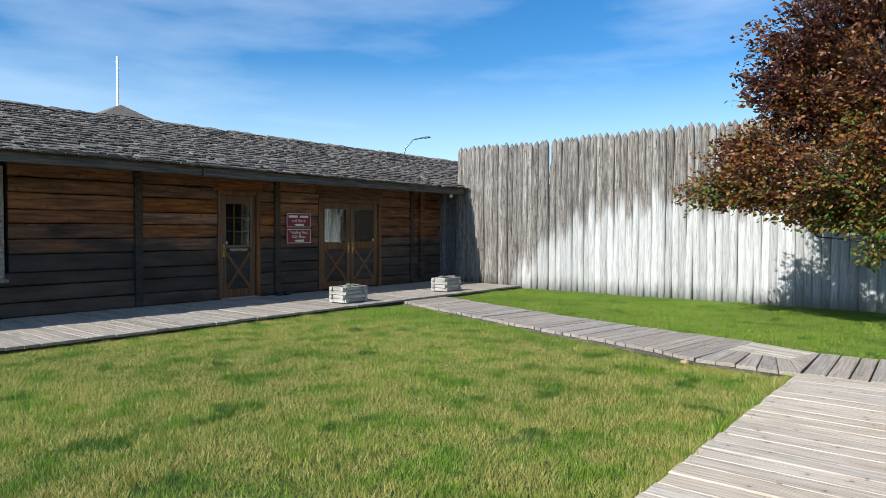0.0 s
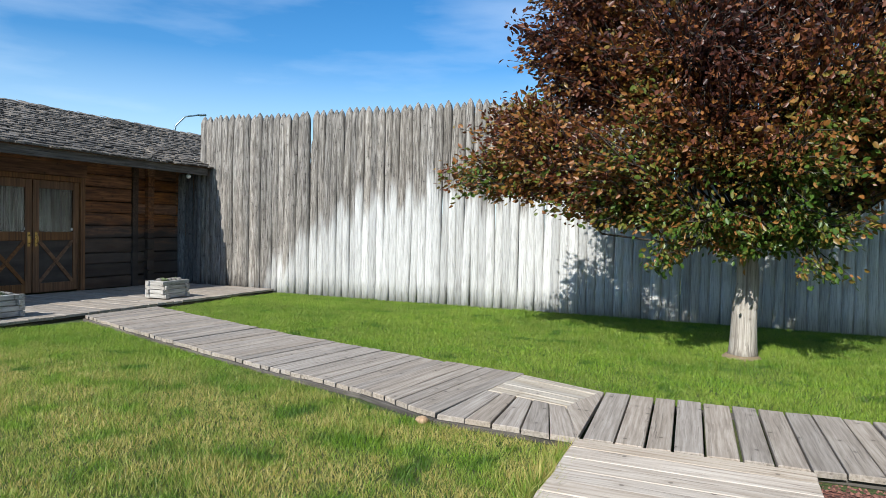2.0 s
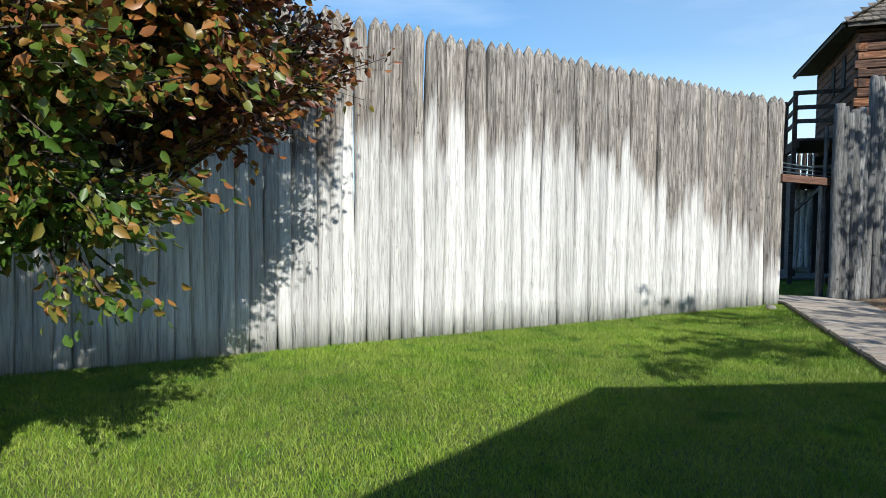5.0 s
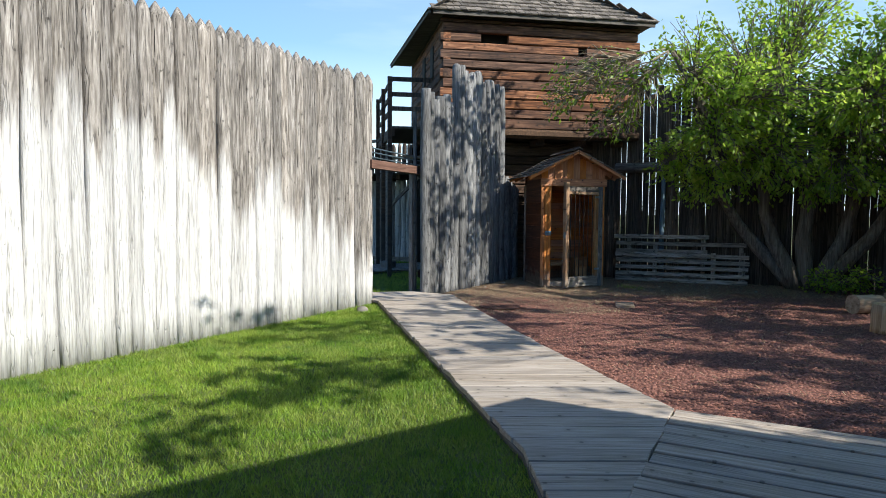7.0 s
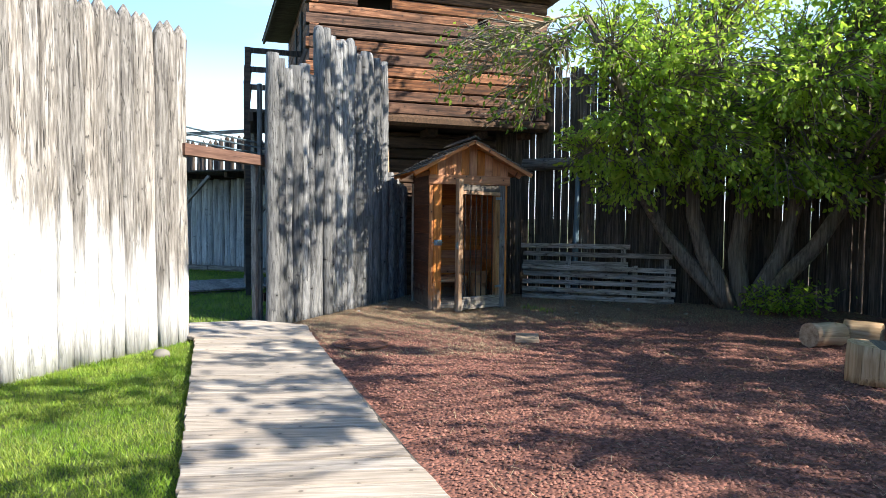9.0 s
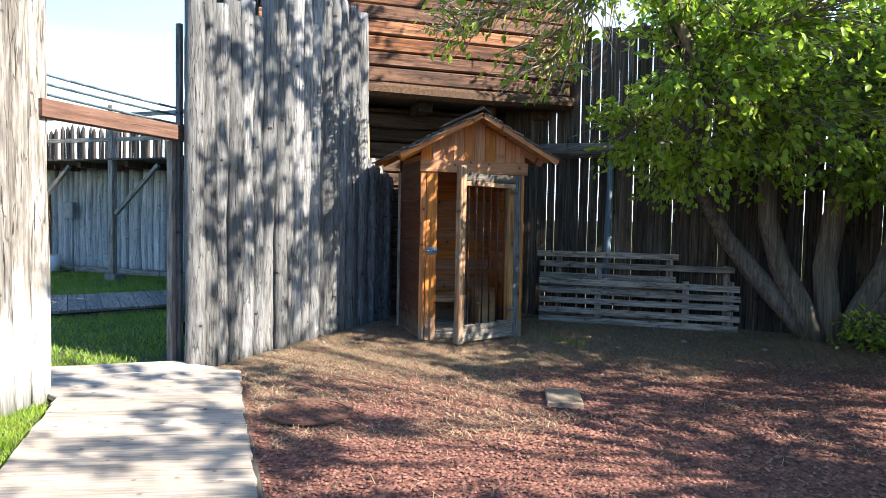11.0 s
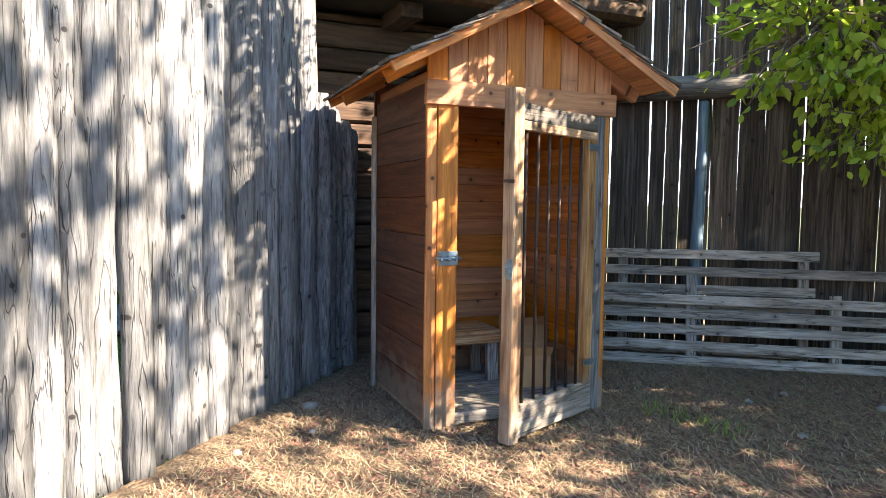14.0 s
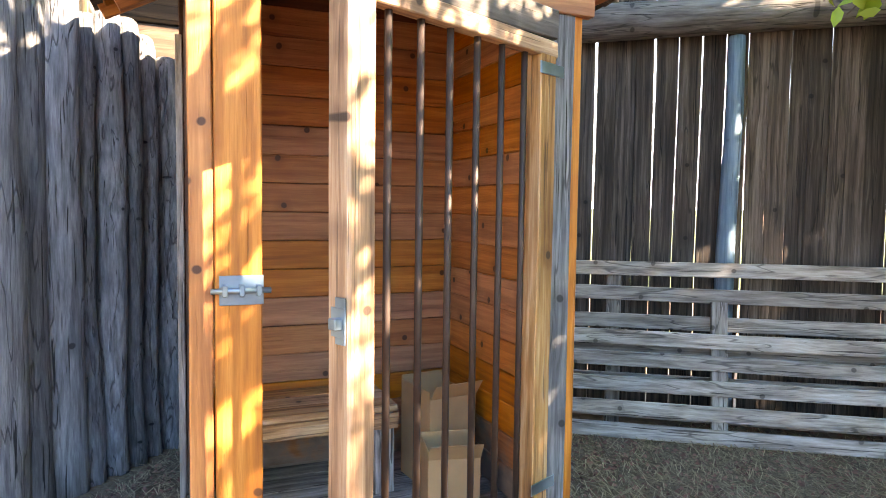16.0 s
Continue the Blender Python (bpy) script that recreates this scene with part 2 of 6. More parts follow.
M_FASCIA = wood("grey-brown fascia board", (0.045, 0.038, 0.032), (0.10, 0.088, 0.076), (0.17, 0.15, 0.13), "X", 1.0, 0.6, 0.3, 0.4, 0.9, 0.15)
M_SHAKE = wood("weathered cedar shake", (0.045, 0.038, 0.032), (0.135, 0.118, 0.10), (0.25, 0.225, 0.20), "X", 0.9, 0.6, 0.0, 0.3, 0.95, 0.45)
M_TOWER = wood("red-brown tower log", (0.022, 0.01, 0.006), (0.16, 0.066, 0.032), (0.36, 0.19, 0.11), "X", 1.0, 1.0, 0.7, 0.7, 0.88, 0.45)
# lower tower logs: the overhang's shade is put into a darker brown
M_TOWER_SHADE = wood("shaded brown log", (0.025, 0.014, 0.009), (0.075, 0.043, 0.027), (0.14, 0.09, 0.06), "X", 0.7, 0.7, 0.4, 0.5, 0.88, 0.25)
M_PINE = wood("honey-coloured pine board", (0.27, 0.09, 0.025), (0.45, 0.168, 0.047), (0.57, 0.245, 0.08), "X", 1.3, 0.2, 1.0, 0.2, 0.6, 0.12, splashed)
M_PINE_DARK = wood("dark red-brown pine siding", (0.042, 0.015, 0.008), (0.105, 0.038, 0.017), (0.165, 0.066, 0.032), "X", 0.9, 0.3, 0.6, 0.4, 0.7, 0.2, splashed)
M_PINE_WORN = wood("worn pine door timber", (0.12, 0.055, 0.025), (0.38, 0.21, 0.10), (0.56, 0.39, 0.24), "X", 1.4, 0.6, 0.9, 0.55, 0.7, 0.1, splashed)
M_GREY_BOARD = wood("silver-grey board", (0.10, 0.084, 0.07), (0.29, 0.255, 0.22), (0.45, 0.41, 0.36), "X", 1.3, 0.9, 0.7, 0.45, 0.9, 0.3, lengthways=2.0)
M_GREY_POST = wood("dark silver-grey post", (0.045, 0.044, 0.043), (0.15, 0.152, 0.153), (0.30, 0.295, 0.285), "X", 1.7, 1.0, 0.8, 0.6, 0.9, 0.15, lengthways=1.4)
M_BLUE_POST = wood("blue-grey painted post", (0.06, 0.13, 0.19), (0.14, 0.25, 0.33), (0.24, 0.35, 0.42), "Z", 1.0, 0.5, 0.3, 0.3, 0.85, 0.1)
M_BEAM = wood("reddish gate beam", (0.06, 0.03, 0.021), (0.125, 0.07, 0.052), (0.21, 0.13, 0.10), "X", 0.8, 0.6, 0.5, 0.3, 0.85, 0.1)
M_PLANTER = wood("whitewashed grey planter timber", (0.22, 0.21, 0.19), (0.42, 0.40, 0.375), (0.56, 0.54, 0.51), "X", 1.0, 0.6, 0.5, 0.3, 0.9, 0.12)
M_STUMP = wood("pale debarked stump", (0.22, 0.13, 0.06), (0.45, 0.30, 0.17), (0.58, 0.43, 0.28), "Z", 0.8, 0.5, 0.6, 0.35, 0.8, 0.1)
M_BARK_PALE = wood("pale grey tree bark", (0.16, 0.13, 0.105), (0.40, 0.355, 0.30), (0.56, 0.51, 0.45), "Z", 1.5, 0.6, 0.4, 0.25, 0.92, 0.0)
M_BARK = wood("dark grey-brown bark", (0.02, 0.016, 0.012), (0.05, 0.039, 0.03), (0.09, 0.073, 0.058), "Z", 1.2, 0.6, 0.0, 0.3, 0.92, 0.0)
M_BARK_MID = wood("grey-tan maple bark", (0.06, 0.047, 0.036), (0.16, 0.13, 0.10), (0.28, 0.235, 0.185), "Z", 1.2, 0.6, 0.0, 0.3, 0.92, 0.0)
M_TWIG = wood("pale dry twig", (0.16, 0.13, 0.09), (0.30, 0.25, 0.18), (0.42, 0.36, 0.28), "Z", 1.2, 0.3, 0.0, 0.3, 0.92, 0.0)
M_SIGN = plain("maroon sign paint", (0.20, 0.012, 0.025), 0.55)
M_LETTER = plain("cream lettering paint", (0.72, 0.66, 0.58), 0.6, 0.0, 0.08)
M_IRON = plain("dark rusty iron", (0.055, 0.036, 0.028), 0.6, 0.6)
M_STEEL = plain("galvanised steel", (0.22, 0.30, 0.35), 0.4, 0.85)
M_RUST = plain("rust-brown cast iron", (0.13, 0.062, 0.045), 0.85, 0.2, 0.35)
M_BRASS = plain("worn brass", (0.42, 0.28, 0.09), 0.35, 0.9)
M_WHITE = plain("white paint", (0.74, 0.74, 0.72), 0.5, 0.0, 0.1)
M_BLACK = plain("black rubber", (0.02, 0.02, 0.022), 0.6)
M_ORANGE = plain("orange-red machine paint", (0.42, 0.055, 0.02), 0.45)
M_CARD = plain("tan cardboard", (0.44, 0.27, 0.13), 0.9, 0.0, 0.15, 4.0)
M_STONE = plain("grey field stone", (0.20, 0.185, 0.165), 0.9, 0.0, 0.35, 5.0)
M_SUCCULENT = plain("grey-green houseleek", (0.16, 0.20, 0.10), 0.7, 0.0, 0.3)
M_GREYBOX = plain("grey enamelled box", (0.20, 0.22, 0.24), 0.5)
# near-black for soil and a plate; room shade is painted with it too
M_DARK = plain("near-black soil, plate and room shade", (0.03, 0.026, 0.022), 0.9)


def striped_cloth():
    """Curtain cloth coloured in uneven upright stripes, pale on near-black."""
    n = Nodes("striped curtain cloth")
    p = n.local()
    band = n.noise(n.stretch(p, (0.0, 26.0, 0.5)), 1.0, 2)
    weave = n.noise(p, 140.0, 2)
    c = n.mix(n.span(band, 0.44, 0.56), rgb(0.025, 0.024, 0.022), rgb(0.27, 0.27, 0.25))
    return n.done(c, 0.95, 0.0, n.bump(weave, 0.2, 0.002))


M_CLOTH = striped_cloth()


def glass_material():
    n = Nodes("window glass")
    ripple = n.noise(n.local(), 3.0, 2)
    shiny = n.put("BsdfGlossy", Roughness=0.03, Normal=n.bump(ripple, 0.05, 0.02))
    clear = n.put("BsdfTransparent")
    clear.inputs[0].default_value = (0.75, 0.8, 0.78, 1)
    mixer = n.put("MixShader", Fac=n.put("Fresnel", IOR=1.5).outputs[0])
    n.tree.links.new(clear.outputs[0], mixer.inputs[1])
    n.tree.links.new(shiny.outputs[0], mixer.inputs[2])
    n.tree.links.new(mixer.outputs[0], n.out.inputs["Surface"])
    return n.mat


M_GLASS = glass_material()


def ground_material():
    """Soil under turf: dark thatch with straw-coloured and green patches."""
    n = Nodes("lawn soil and thatch")
    p = n.place()
    a, b, c = n.noise(p, 0.55, 4), n.noise(p, 9.0, 5), n.noise(p, 60.0, 3)
    col = n.mix(n.span(b, 0.3, 0.7), rgb(0.035, 0.055, 0.012), rgb(0.085, 0.11, 0.028))
    col = n.mix(n.math("MULTIPLY", n.span(a, 0.5, 0.68), n.span(c, 0.35, 0.7)), col, rgb(0.20, 0.17, 0.075))
    return n.done(col, 0.95, 0.0, n.bump(c, 0.8, 0.03))


def gravel_material(name, shades, straw):
    n = Nodes(name)
    p = n.place()
    vor = n.put("TexVoronoi", Scale=38.0, Vector=p)
    cell = n.put("SeparateColor", Color=vor.outputs["Color"])
    col = n.mix(cell.outputs[0], rgb(*shades[0]), rgb(*shades[1]))
    big = n.noise(p, 0.8, 5)
    if straw:
        q = n.put("SeparateXYZ", Vector=p)
        near = n.span(n.math("ADD", n.math("ADD", q.outputs[0], q.outputs[1]), n.span(big, 0.2, 0.8, -2.5, 2.5)), 24.6, 27.2)
        litter = n.mix(n.noise(n.stretch(p, (30, 9, 30)), 1.0, 5), rgb(0.075, 0.043, 0.027), rgb(0.25, 0.18, 0.105))
        col = n.mix(near, col, litter)
    col = n.mix(n.span(n.noise(p, 3.0, 5), 0.4, 0.75, 0.0, 0.5), col, rgb(*[v * 0.4 for v in shades[0]]))
    h = n.math("SUBTRACT", 1.0, vor.outputs["Distance"])
    return n.done(col, 0.95, 0.0, n.bump(h, 0.8, 0.02))


def blade_material():
    n = Nodes("grass blades")
    p = n.place()
    patch, small = n.noise(p, 0.42, 4), n.noise(p, 2.3, 4)
    x = n.put("SeparateXYZ", Vector=p)
    pick = n.island()
    dry = n.math("MULTIPLY", n.span(small, 0.36, 0.55), n.span(x.outputs[1], 8.8, 7.6, 0.25, 1.0))
    green = n.mix(pick, rgb(0.07, 0.175, 0.012), rgb(0.33, 0.49, 0.045))
    green = n.mix(n.span(patch, 0.42, 0.62, 0.0, 0.6), green, rgb(0.09, 0.19, 0.016))
    straw = n.mix(pick, rgb(0.42, 0.36, 0.09), rgb(0.62, 0.53, 0.20))
    tuft = n.span(n.noise(p, 1.9, 3), 0.6, 0.68)
    green = n.mix(n.math("MULTIPLY", tuft, 0.7), green, rgb(0.05, 0.13, 0.012))
    dry = n.math("MULTIPLY", dry, n.math("SUBTRACT", 1.0, tuft))
    col = n.mix(n.math("MULTIPLY", dry, n.span(n.math("FRACT", n.math("MULTIPLY", pick, 17.0)), 0.25, 0.45)), green, straw)
    body = n.put("BsdfPrincipled", Roughness=0.55)
    n.set(body.inputs["Base Color"], col)
    thin = n.put("BsdfTranslucent", Color=col)
    mixer = n.put("MixShader", Fac=0.4)
    n.tree.links.new(body.outputs[0], mixer.inputs[1])
    n.tree.links.new(thin.outputs[0], mixer.inputs[2])
    n.tree.links.new(mixer.outputs[0], n.out.inputs["Surface"])
    return n.mat


def leaf_material(name, shades, glow, rough=0.45, middle=None, through=1.0):
    """Leaves: a shade picked leaf by leaf out of the list, moved slowly across the crown and with height; some light comes through."""
    n = Nodes(name)
    pick = n.island()
    drift = n.noise(n.place(), 0.7, 3)
    key = n.math("ADD", n.math("MULTIPLY", pick, 0.62), n.span(drift, 0.25, 0.75, -0.15, 0.5), True)
    if middle:
        d = n.put("SeparateXYZ", Vector=n.place())
        key = n.math("ADD", key, n.span(d.outputs[2], middle[0], middle[1], middle[2], middle[3]), True)
    ramp = n.put("ValToRGB", Fac=key)
    while len(ramp.color_ramp.elements) < len(shades):
        ramp.color_ramp.elements.new(0.5)
    for i, shade in enumerate(shades):
        ramp.color_ramp.elements[i].position = i / (len(shades) - 1)
        ramp.color_ramp.elements[i].color = rgb(*shade)
    body = n.put("BsdfPrincipled", Roughness=rough)
    n.set(body.inputs["Base Color"], ramp.outputs[0])
    lit = n.put("HueSaturation", Color=ramp.outputs[0])
    lit.inputs["Value"].default_value = through
    thin = n.put("BsdfTranslucent", Color=lit.outputs[0])
    mixer = n.put("MixShader", Fac=glow)
    n.tree.links.new(body.outputs[0], mixer.inputs[1])
    n.tree.links.new(thin.outputs[0], mixer.inputs[2])
    n.tree.links.new(mixer.outputs[0], n.out.inputs["Surface"])
    return n.mat


def scatter_material(name, a, b, rough=0.9):
    n = Nodes(name)
    pick = n.island()
    fine = n.noise(n.place(), 40, 3)
    col = n.mix(pick, rgb(*a), rgb(*b))
    col = n.mix(n.span(fine, 0.35, 0.7, 0, 0.4), col, rgb(*[v * 0.5 for v in a]))
    return n.done(col, rough)


M_SOIL = ground_material()
M_GRAVEL = gravel_material("red lava gravel bed", ((0.085, 0.031, 0.022), (0.26, 0.108, 0.077)), True)
M_BLADES = blade_material()
M_PEBBLE = scatter_material("red lava chippings", (0.085, 0.033, 0.024), (0.36, 0.165, 0.12))
M_STRAW = scatter_material("dry straw and needles", (0.07, 0.04, 0.024), (0.48, 0.375, 0.23))
M_DRY_SOIL = scatter_material("dry crumbly soil", (0.20, 0.15, 0.09), (0.32, 0.25, 0.16))
M_LEAF_CRAB = leaf_material("bronze crab-apple leaves", [(0.06, 0.12, 0.015), (0.13, 0.15, 0.025), (0.30, 0.13, 0.032), (0.16, 0.05, 0.02), (0.065, 0.021, 0.014), (0.035, 0.013, 0.011)], 0.25, 0.42, (1.3, 3.4, -0.3, 0.18))
M_LEAF_GREEN = leaf_material("fresh green maple leaves", [(0.085, 0.16, 0.018), (0.17, 0.28, 0.028), (0.29, 0.40, 0.045), (0.42, 0.49, 0.075)], 0.55, through=1.7)


# ---- building helpers ----
rng = random.Random(7)


def mesh(name, verts, faces, mat):
    me = bpy.data.meshes.new(name)
    me.from_pydata([tuple(v) for v in verts], [], faces)
    me.materials.append(mat)
    return me


def thing(name, label, category, m=None, group="", kind=""):
    ob = new(name)
    ob.empty_display_size = 0.2
    ob.matrix_basis = m or Matrix()
    return tagged(ob, label, category, group, kind)


def part(name, me, parent, m=None, label=""):
    ob = new(name, me)
    ob.parent = parent
    ob.matrix_basis = m or Matrix()
    if label:
        tagged(ob, label)
    return ob


def run(a, b, up=(0, 0, 1)):
    """A pose at a whose x axis points to b and whose z axis leans to up."""
    x = (Vector(b) - Vector(a)).normalized()
    y = Vector(up).cross(x)
    if y.length < 1e-4:
        y = Vector((0, 1, 0)).cross(x)
    y.normalize()
    z = x.cross(y)
    m = Matrix((x, y, z)).transposed().to_4x4()
    m.translation = Vector(a)
    return m


def sweep(rings, closed=True):
    """Verts and faces of a skin over rings of equal count, with caps."""
    n = len(rings[0])
    verts = [v for ring in rings for v in ring]
    faces = []
    for i in range(len(rings) - 1):
        for k in range(n):
            a, b = i * n + k, i * n + (k + 1) % n
            faces.append((a, b, b + n, a + n))
    if closed:
        faces.append(tuple(range(n - 1, -1, -1)))
        faces.append(tuple(range((len(rings) - 1) * n, len(rings) * n)))
    return verts, faces


def board_mesh(name, length, w, t, mat, ease=0.004, rough=0.003, steps=3, seed=0):
    """A sawn board from x = 0 to length, eased edges, slightly uneven."""
    r = random.Random(seed)
    e = min(ease, t * 0.3, w * 0.3)
    sec = [(-w / 2 + e, 0), (w / 2 - e, 0), (w / 2, e), (w / 2, t - e), (w / 2 - e, t), (-w / 2 + e, t), (-w / 2, t - e), (-w / 2, e)]
    rings = []
    for i in range(steps + 1):
        dy, dz, x = r.uniform(-rough, rough), r.uniform(-rough, rough) * 0.5, length * i / steps
        skew = r.uniform(-0.02, 0.02) * w if i in (0, steps) else 0
        rings.append([(x + skew * (y / w), y + dy, z + dz) for y, z in sec])
    v, f = sweep(rings)
    f = [tuple(reversed(q)) for q in f]
    return mesh(name, v, f, mat)


BOARDS = {}


def plank(parent, name, mat, a, b, w, t, up=(0, 0, 1), label="", seeds=3, ease=0.004, rough=0.003):
    """A board between a and b, w wide, its face t above the line a-b towards up. Alike boards share a mesh."""
    length = round((Vector(b) - Vector(a)).length, 3)
    key = (name, mat.name, length, round(w, 3), round(t, 3), rng.randrange(seeds))
    if key not in BOARDS:
        BOARDS[key] = board_mesh(name, length, w, t, mat, ease, rough, 3, len(BOARDS))
    return part(name, BOARDS[key], parent, run(a, b, up), label)


def tube_rings(points, radii, n, jitter=0.0, r=rng):
    rings = []
    pts = [Vector(p) for p in points]
    side = Vector((1, 0.13, 0.07))
    for i, p in enumerate(pts):
        way = (pts[min(i + 1, len(pts) - 1)] - pts[max(i - 1, 0)]).normalized()
        a = side - way * side.dot(way)
        if a.length < 0.1:
            a = Vector((0, 1, 0)) - way * way.y
        a.normalize()
        b = way.cross(a)
        rings.append([p + (a * math.cos(2 * math.pi * k / n) + b * math.sin(2 * math.pi * k / n)) * radii[i] * (1 + r.uniform(-jitter, jitter)) for k in range(n)])
    return rings


def tube(name, points, radii, mat, n=8, jitter=0.0, smooth=True):
    v, f = sweep(tube_rings(points, radii, n, jitter))
    me = mesh(name, v, f, mat)
    if smooth:
        for p in me.polygons:
            p.use_smooth = len(p.vertices) == 4
    return me


def gather(pieces):
    """Joins lists of (verts, faces) into one."""
    verts, faces = [], []
    for v, f in pieces:
        base = len(verts)
        verts.extend(v)
        faces.extend(tuple(i + base for i in q) for q in f)
    return verts, faces


def solid(name, mat, boxes, ease=0.004):
    """One mesh out of eased boxes (x0, x1, y0, y1, z0, z1)."""
    bm = bmesh.new()
    for x0, x1, y0, y1, z0, z1 in boxes:
        got = bmesh.ops.create_cube(bm, size=1.0, matrix=Matrix.LocRotScale(((x0 + x1) / 2, (y0 + y1) / 2, (z0 + z1) / 2), None, (x1 - x0, y1 - y0, z1 - z0)))
        if ease:
            edges = list({e for v in got["verts"] for e in v.link_edges})
            bmesh.ops.bevel(bm, geom=edges, offset=min(ease, 0.3 * min(x1 - x0, y1 - y0, z1 - z0)), segments=1, affect="EDGES")
    me = bpy.data.meshes.new(name)
    bm.to_mesh(me)
    bm.free()
    me.materials.append(mat)
    return me


def log_mesh(name, h, r, mat, seed, tip="point", flat=1.0, n=9, knobbly=0.0, square=2.0):
    """A palisade log: out of round, a little bent, with a hewn point, a rounded or a broken top."""
    q = random.Random(seed)
    ph = [q.uniform(0, 6.28) for _ in range(4)]
    rings = []
    levels = [0, 0.12, 0.3, 0.48, 0.66, 0.82] if not knobbly else [0.92 * i / 22 for i in range(23)]
    top = {"point": [(0.955, 1.0), (0.972, 0.82), (0.987, 0.48), (1.0, 0.1)], "round": [(0.965, 1.0), (0.988, 0.86), (0.997, 0.58), (1.0, 0.2)], "flat": [(0.97, 0.97), (1.0, 0.94)], "broken": [(0.93, 0.95), (1.0, 0.75)]}[tip]
    for lv, k in [(a, 1.0) for a in levels] + top:
        z = h * lv
        rr = r * k * (1.04 - 0.09 * lv) * (1 + q.uniform(-knobbly, knobbly))
        cx, cy = 0.011 * math.sin(1.6 * z + ph[0]) + 0.004 * math.sin(5 * z + ph[1]), 0.014 * math.sin(1.7 * z + ph[2])
        ring = []
        for i in range(n):
            a = 2 * math.pi * i / n
            wob = 1 + (0.09 * math.sin(2 * a + ph[3] + z * 0.4) + 0.05 * math.sin(3 * a + ph[1] + z)) * (2 / square) ** 2 + q.uniform(-0.03, 0.03) * (1 + 25 * knobbly)
            wob *= (abs(math.cos(a)) ** square + abs(math.sin(a)) ** square) ** (-1 / square)
            lift = q.uniform(-0.1, 0.02) if tip == "broken" and lv == 1.0 else 0
            ring.append((cx + rr * wob * math.cos(a), cy + flat * rr * wob * math.sin(a), z + lift))
        rings.append(ring)
    v, f = sweep(rings)
    me = mesh(name, v, f, mat)
    for p in me.polygons:
        p.use_smooth = len(p.vertices) == 4
    return me


def fast_mesh(name, verts, tris, mat):
    """A mesh of triangles from arrays."""
    me = bpy.data.meshes.new(name)
    me.vertices.add(len(verts))
    me.vertices.foreach_set("co", np.asarray(verts, np.float32).ravel())
    k = tris.shape[1]
    me.loops.add(tris.size)
    me.loops.foreach_set("vertex_index", tris.astype(np.int32).ravel())
    me.polygons.add(len(tris))
    me.polygons.foreach_set("loop_start", np.arange(0, tris.size, k, dtype=np.int32))
    me.update(calc_edges=True)
    me.materials.append(mat)
    return me


# ---- ground ----
def uneven_sheet(name, outline, z, step, amp, mat, label, category):
    """A slightly uneven sheet inside a convex outline, cut out of a grid."""
    bm = bmesh.new()
    vs = [bm.verts.new((x, y, z)) for x, y in outline]
    bm.faces.new(vs)
    if step:
        xs, ys = [p[0] for p in outline], [p[1] for p in outline]
        for axis, lo, hi in ((0, min(xs), max(xs)), (1, min(ys), max(ys))):
            k = lo + step
            while k < hi:
                co, no = [0, 0, 0], [0, 0, 0]
                co[axis], no[axis] = k, 1
                bmesh.ops.bisect_plane(bm, geom=bm.verts[:] + bm.edges[:] + bm.faces[:], plane_co=co, plane_no=no)
                k += step
        for v in bm.verts:
            v.co.z += amp * (noise.noise((v.co.x * 0.7, v.co.y * 0.7, 3.0)) + 0.5 * noise.noise((v.co.x * 2.1, v.co.y * 2.1, 8.0)))
    bmesh.ops.recalc_face_normals(bm, faces=bm.faces[:])
    me = bpy.data.meshes.new(name)
    bm.to_mesh(me)
    bm.free()
    me.materials.append(mat)
    for p in me.polygons:
        p.use_smooth = True
    if me.polygons[0].normal.z < 0:
        me.flip_normals()
    return tagged(new(name, me), label, category, "", "structure")


uneven_sheet("ground", [(-1500, -1500), (1500, -1500), (1500, 1500), (-1500, 1500)], -0.085, 0, 0, M_SOIL, "green and straw-coloured lawn thatch over soil", "ground")
uneven_sheet("gravel_bed", [(0.28, -12), (26, -12), (26, 14.5), (13.4, 14.52), (8.03, 9.44), (0.28, 7.6)], -0.052, 0.8, 0.012, M_GRAVEL, "red lava gravel with straw litter beside the boardwalk", "gravel")


def inside(px, py, poly):
    """Which of the points lie in the polygon."""
    hit = np.zeros(len(px), bool)
    j = len(poly) - 1
    for i in range(len(poly)):
        (xi, yi), (xj, yj) = poly[i], poly[j]
        cross = ((yi > py) != (yj > py)) & (px < (xj - xi) * (py - yi) / (yj - yi + 1e-9) + xi)
        hit ^= cross
        j = i
    return hit


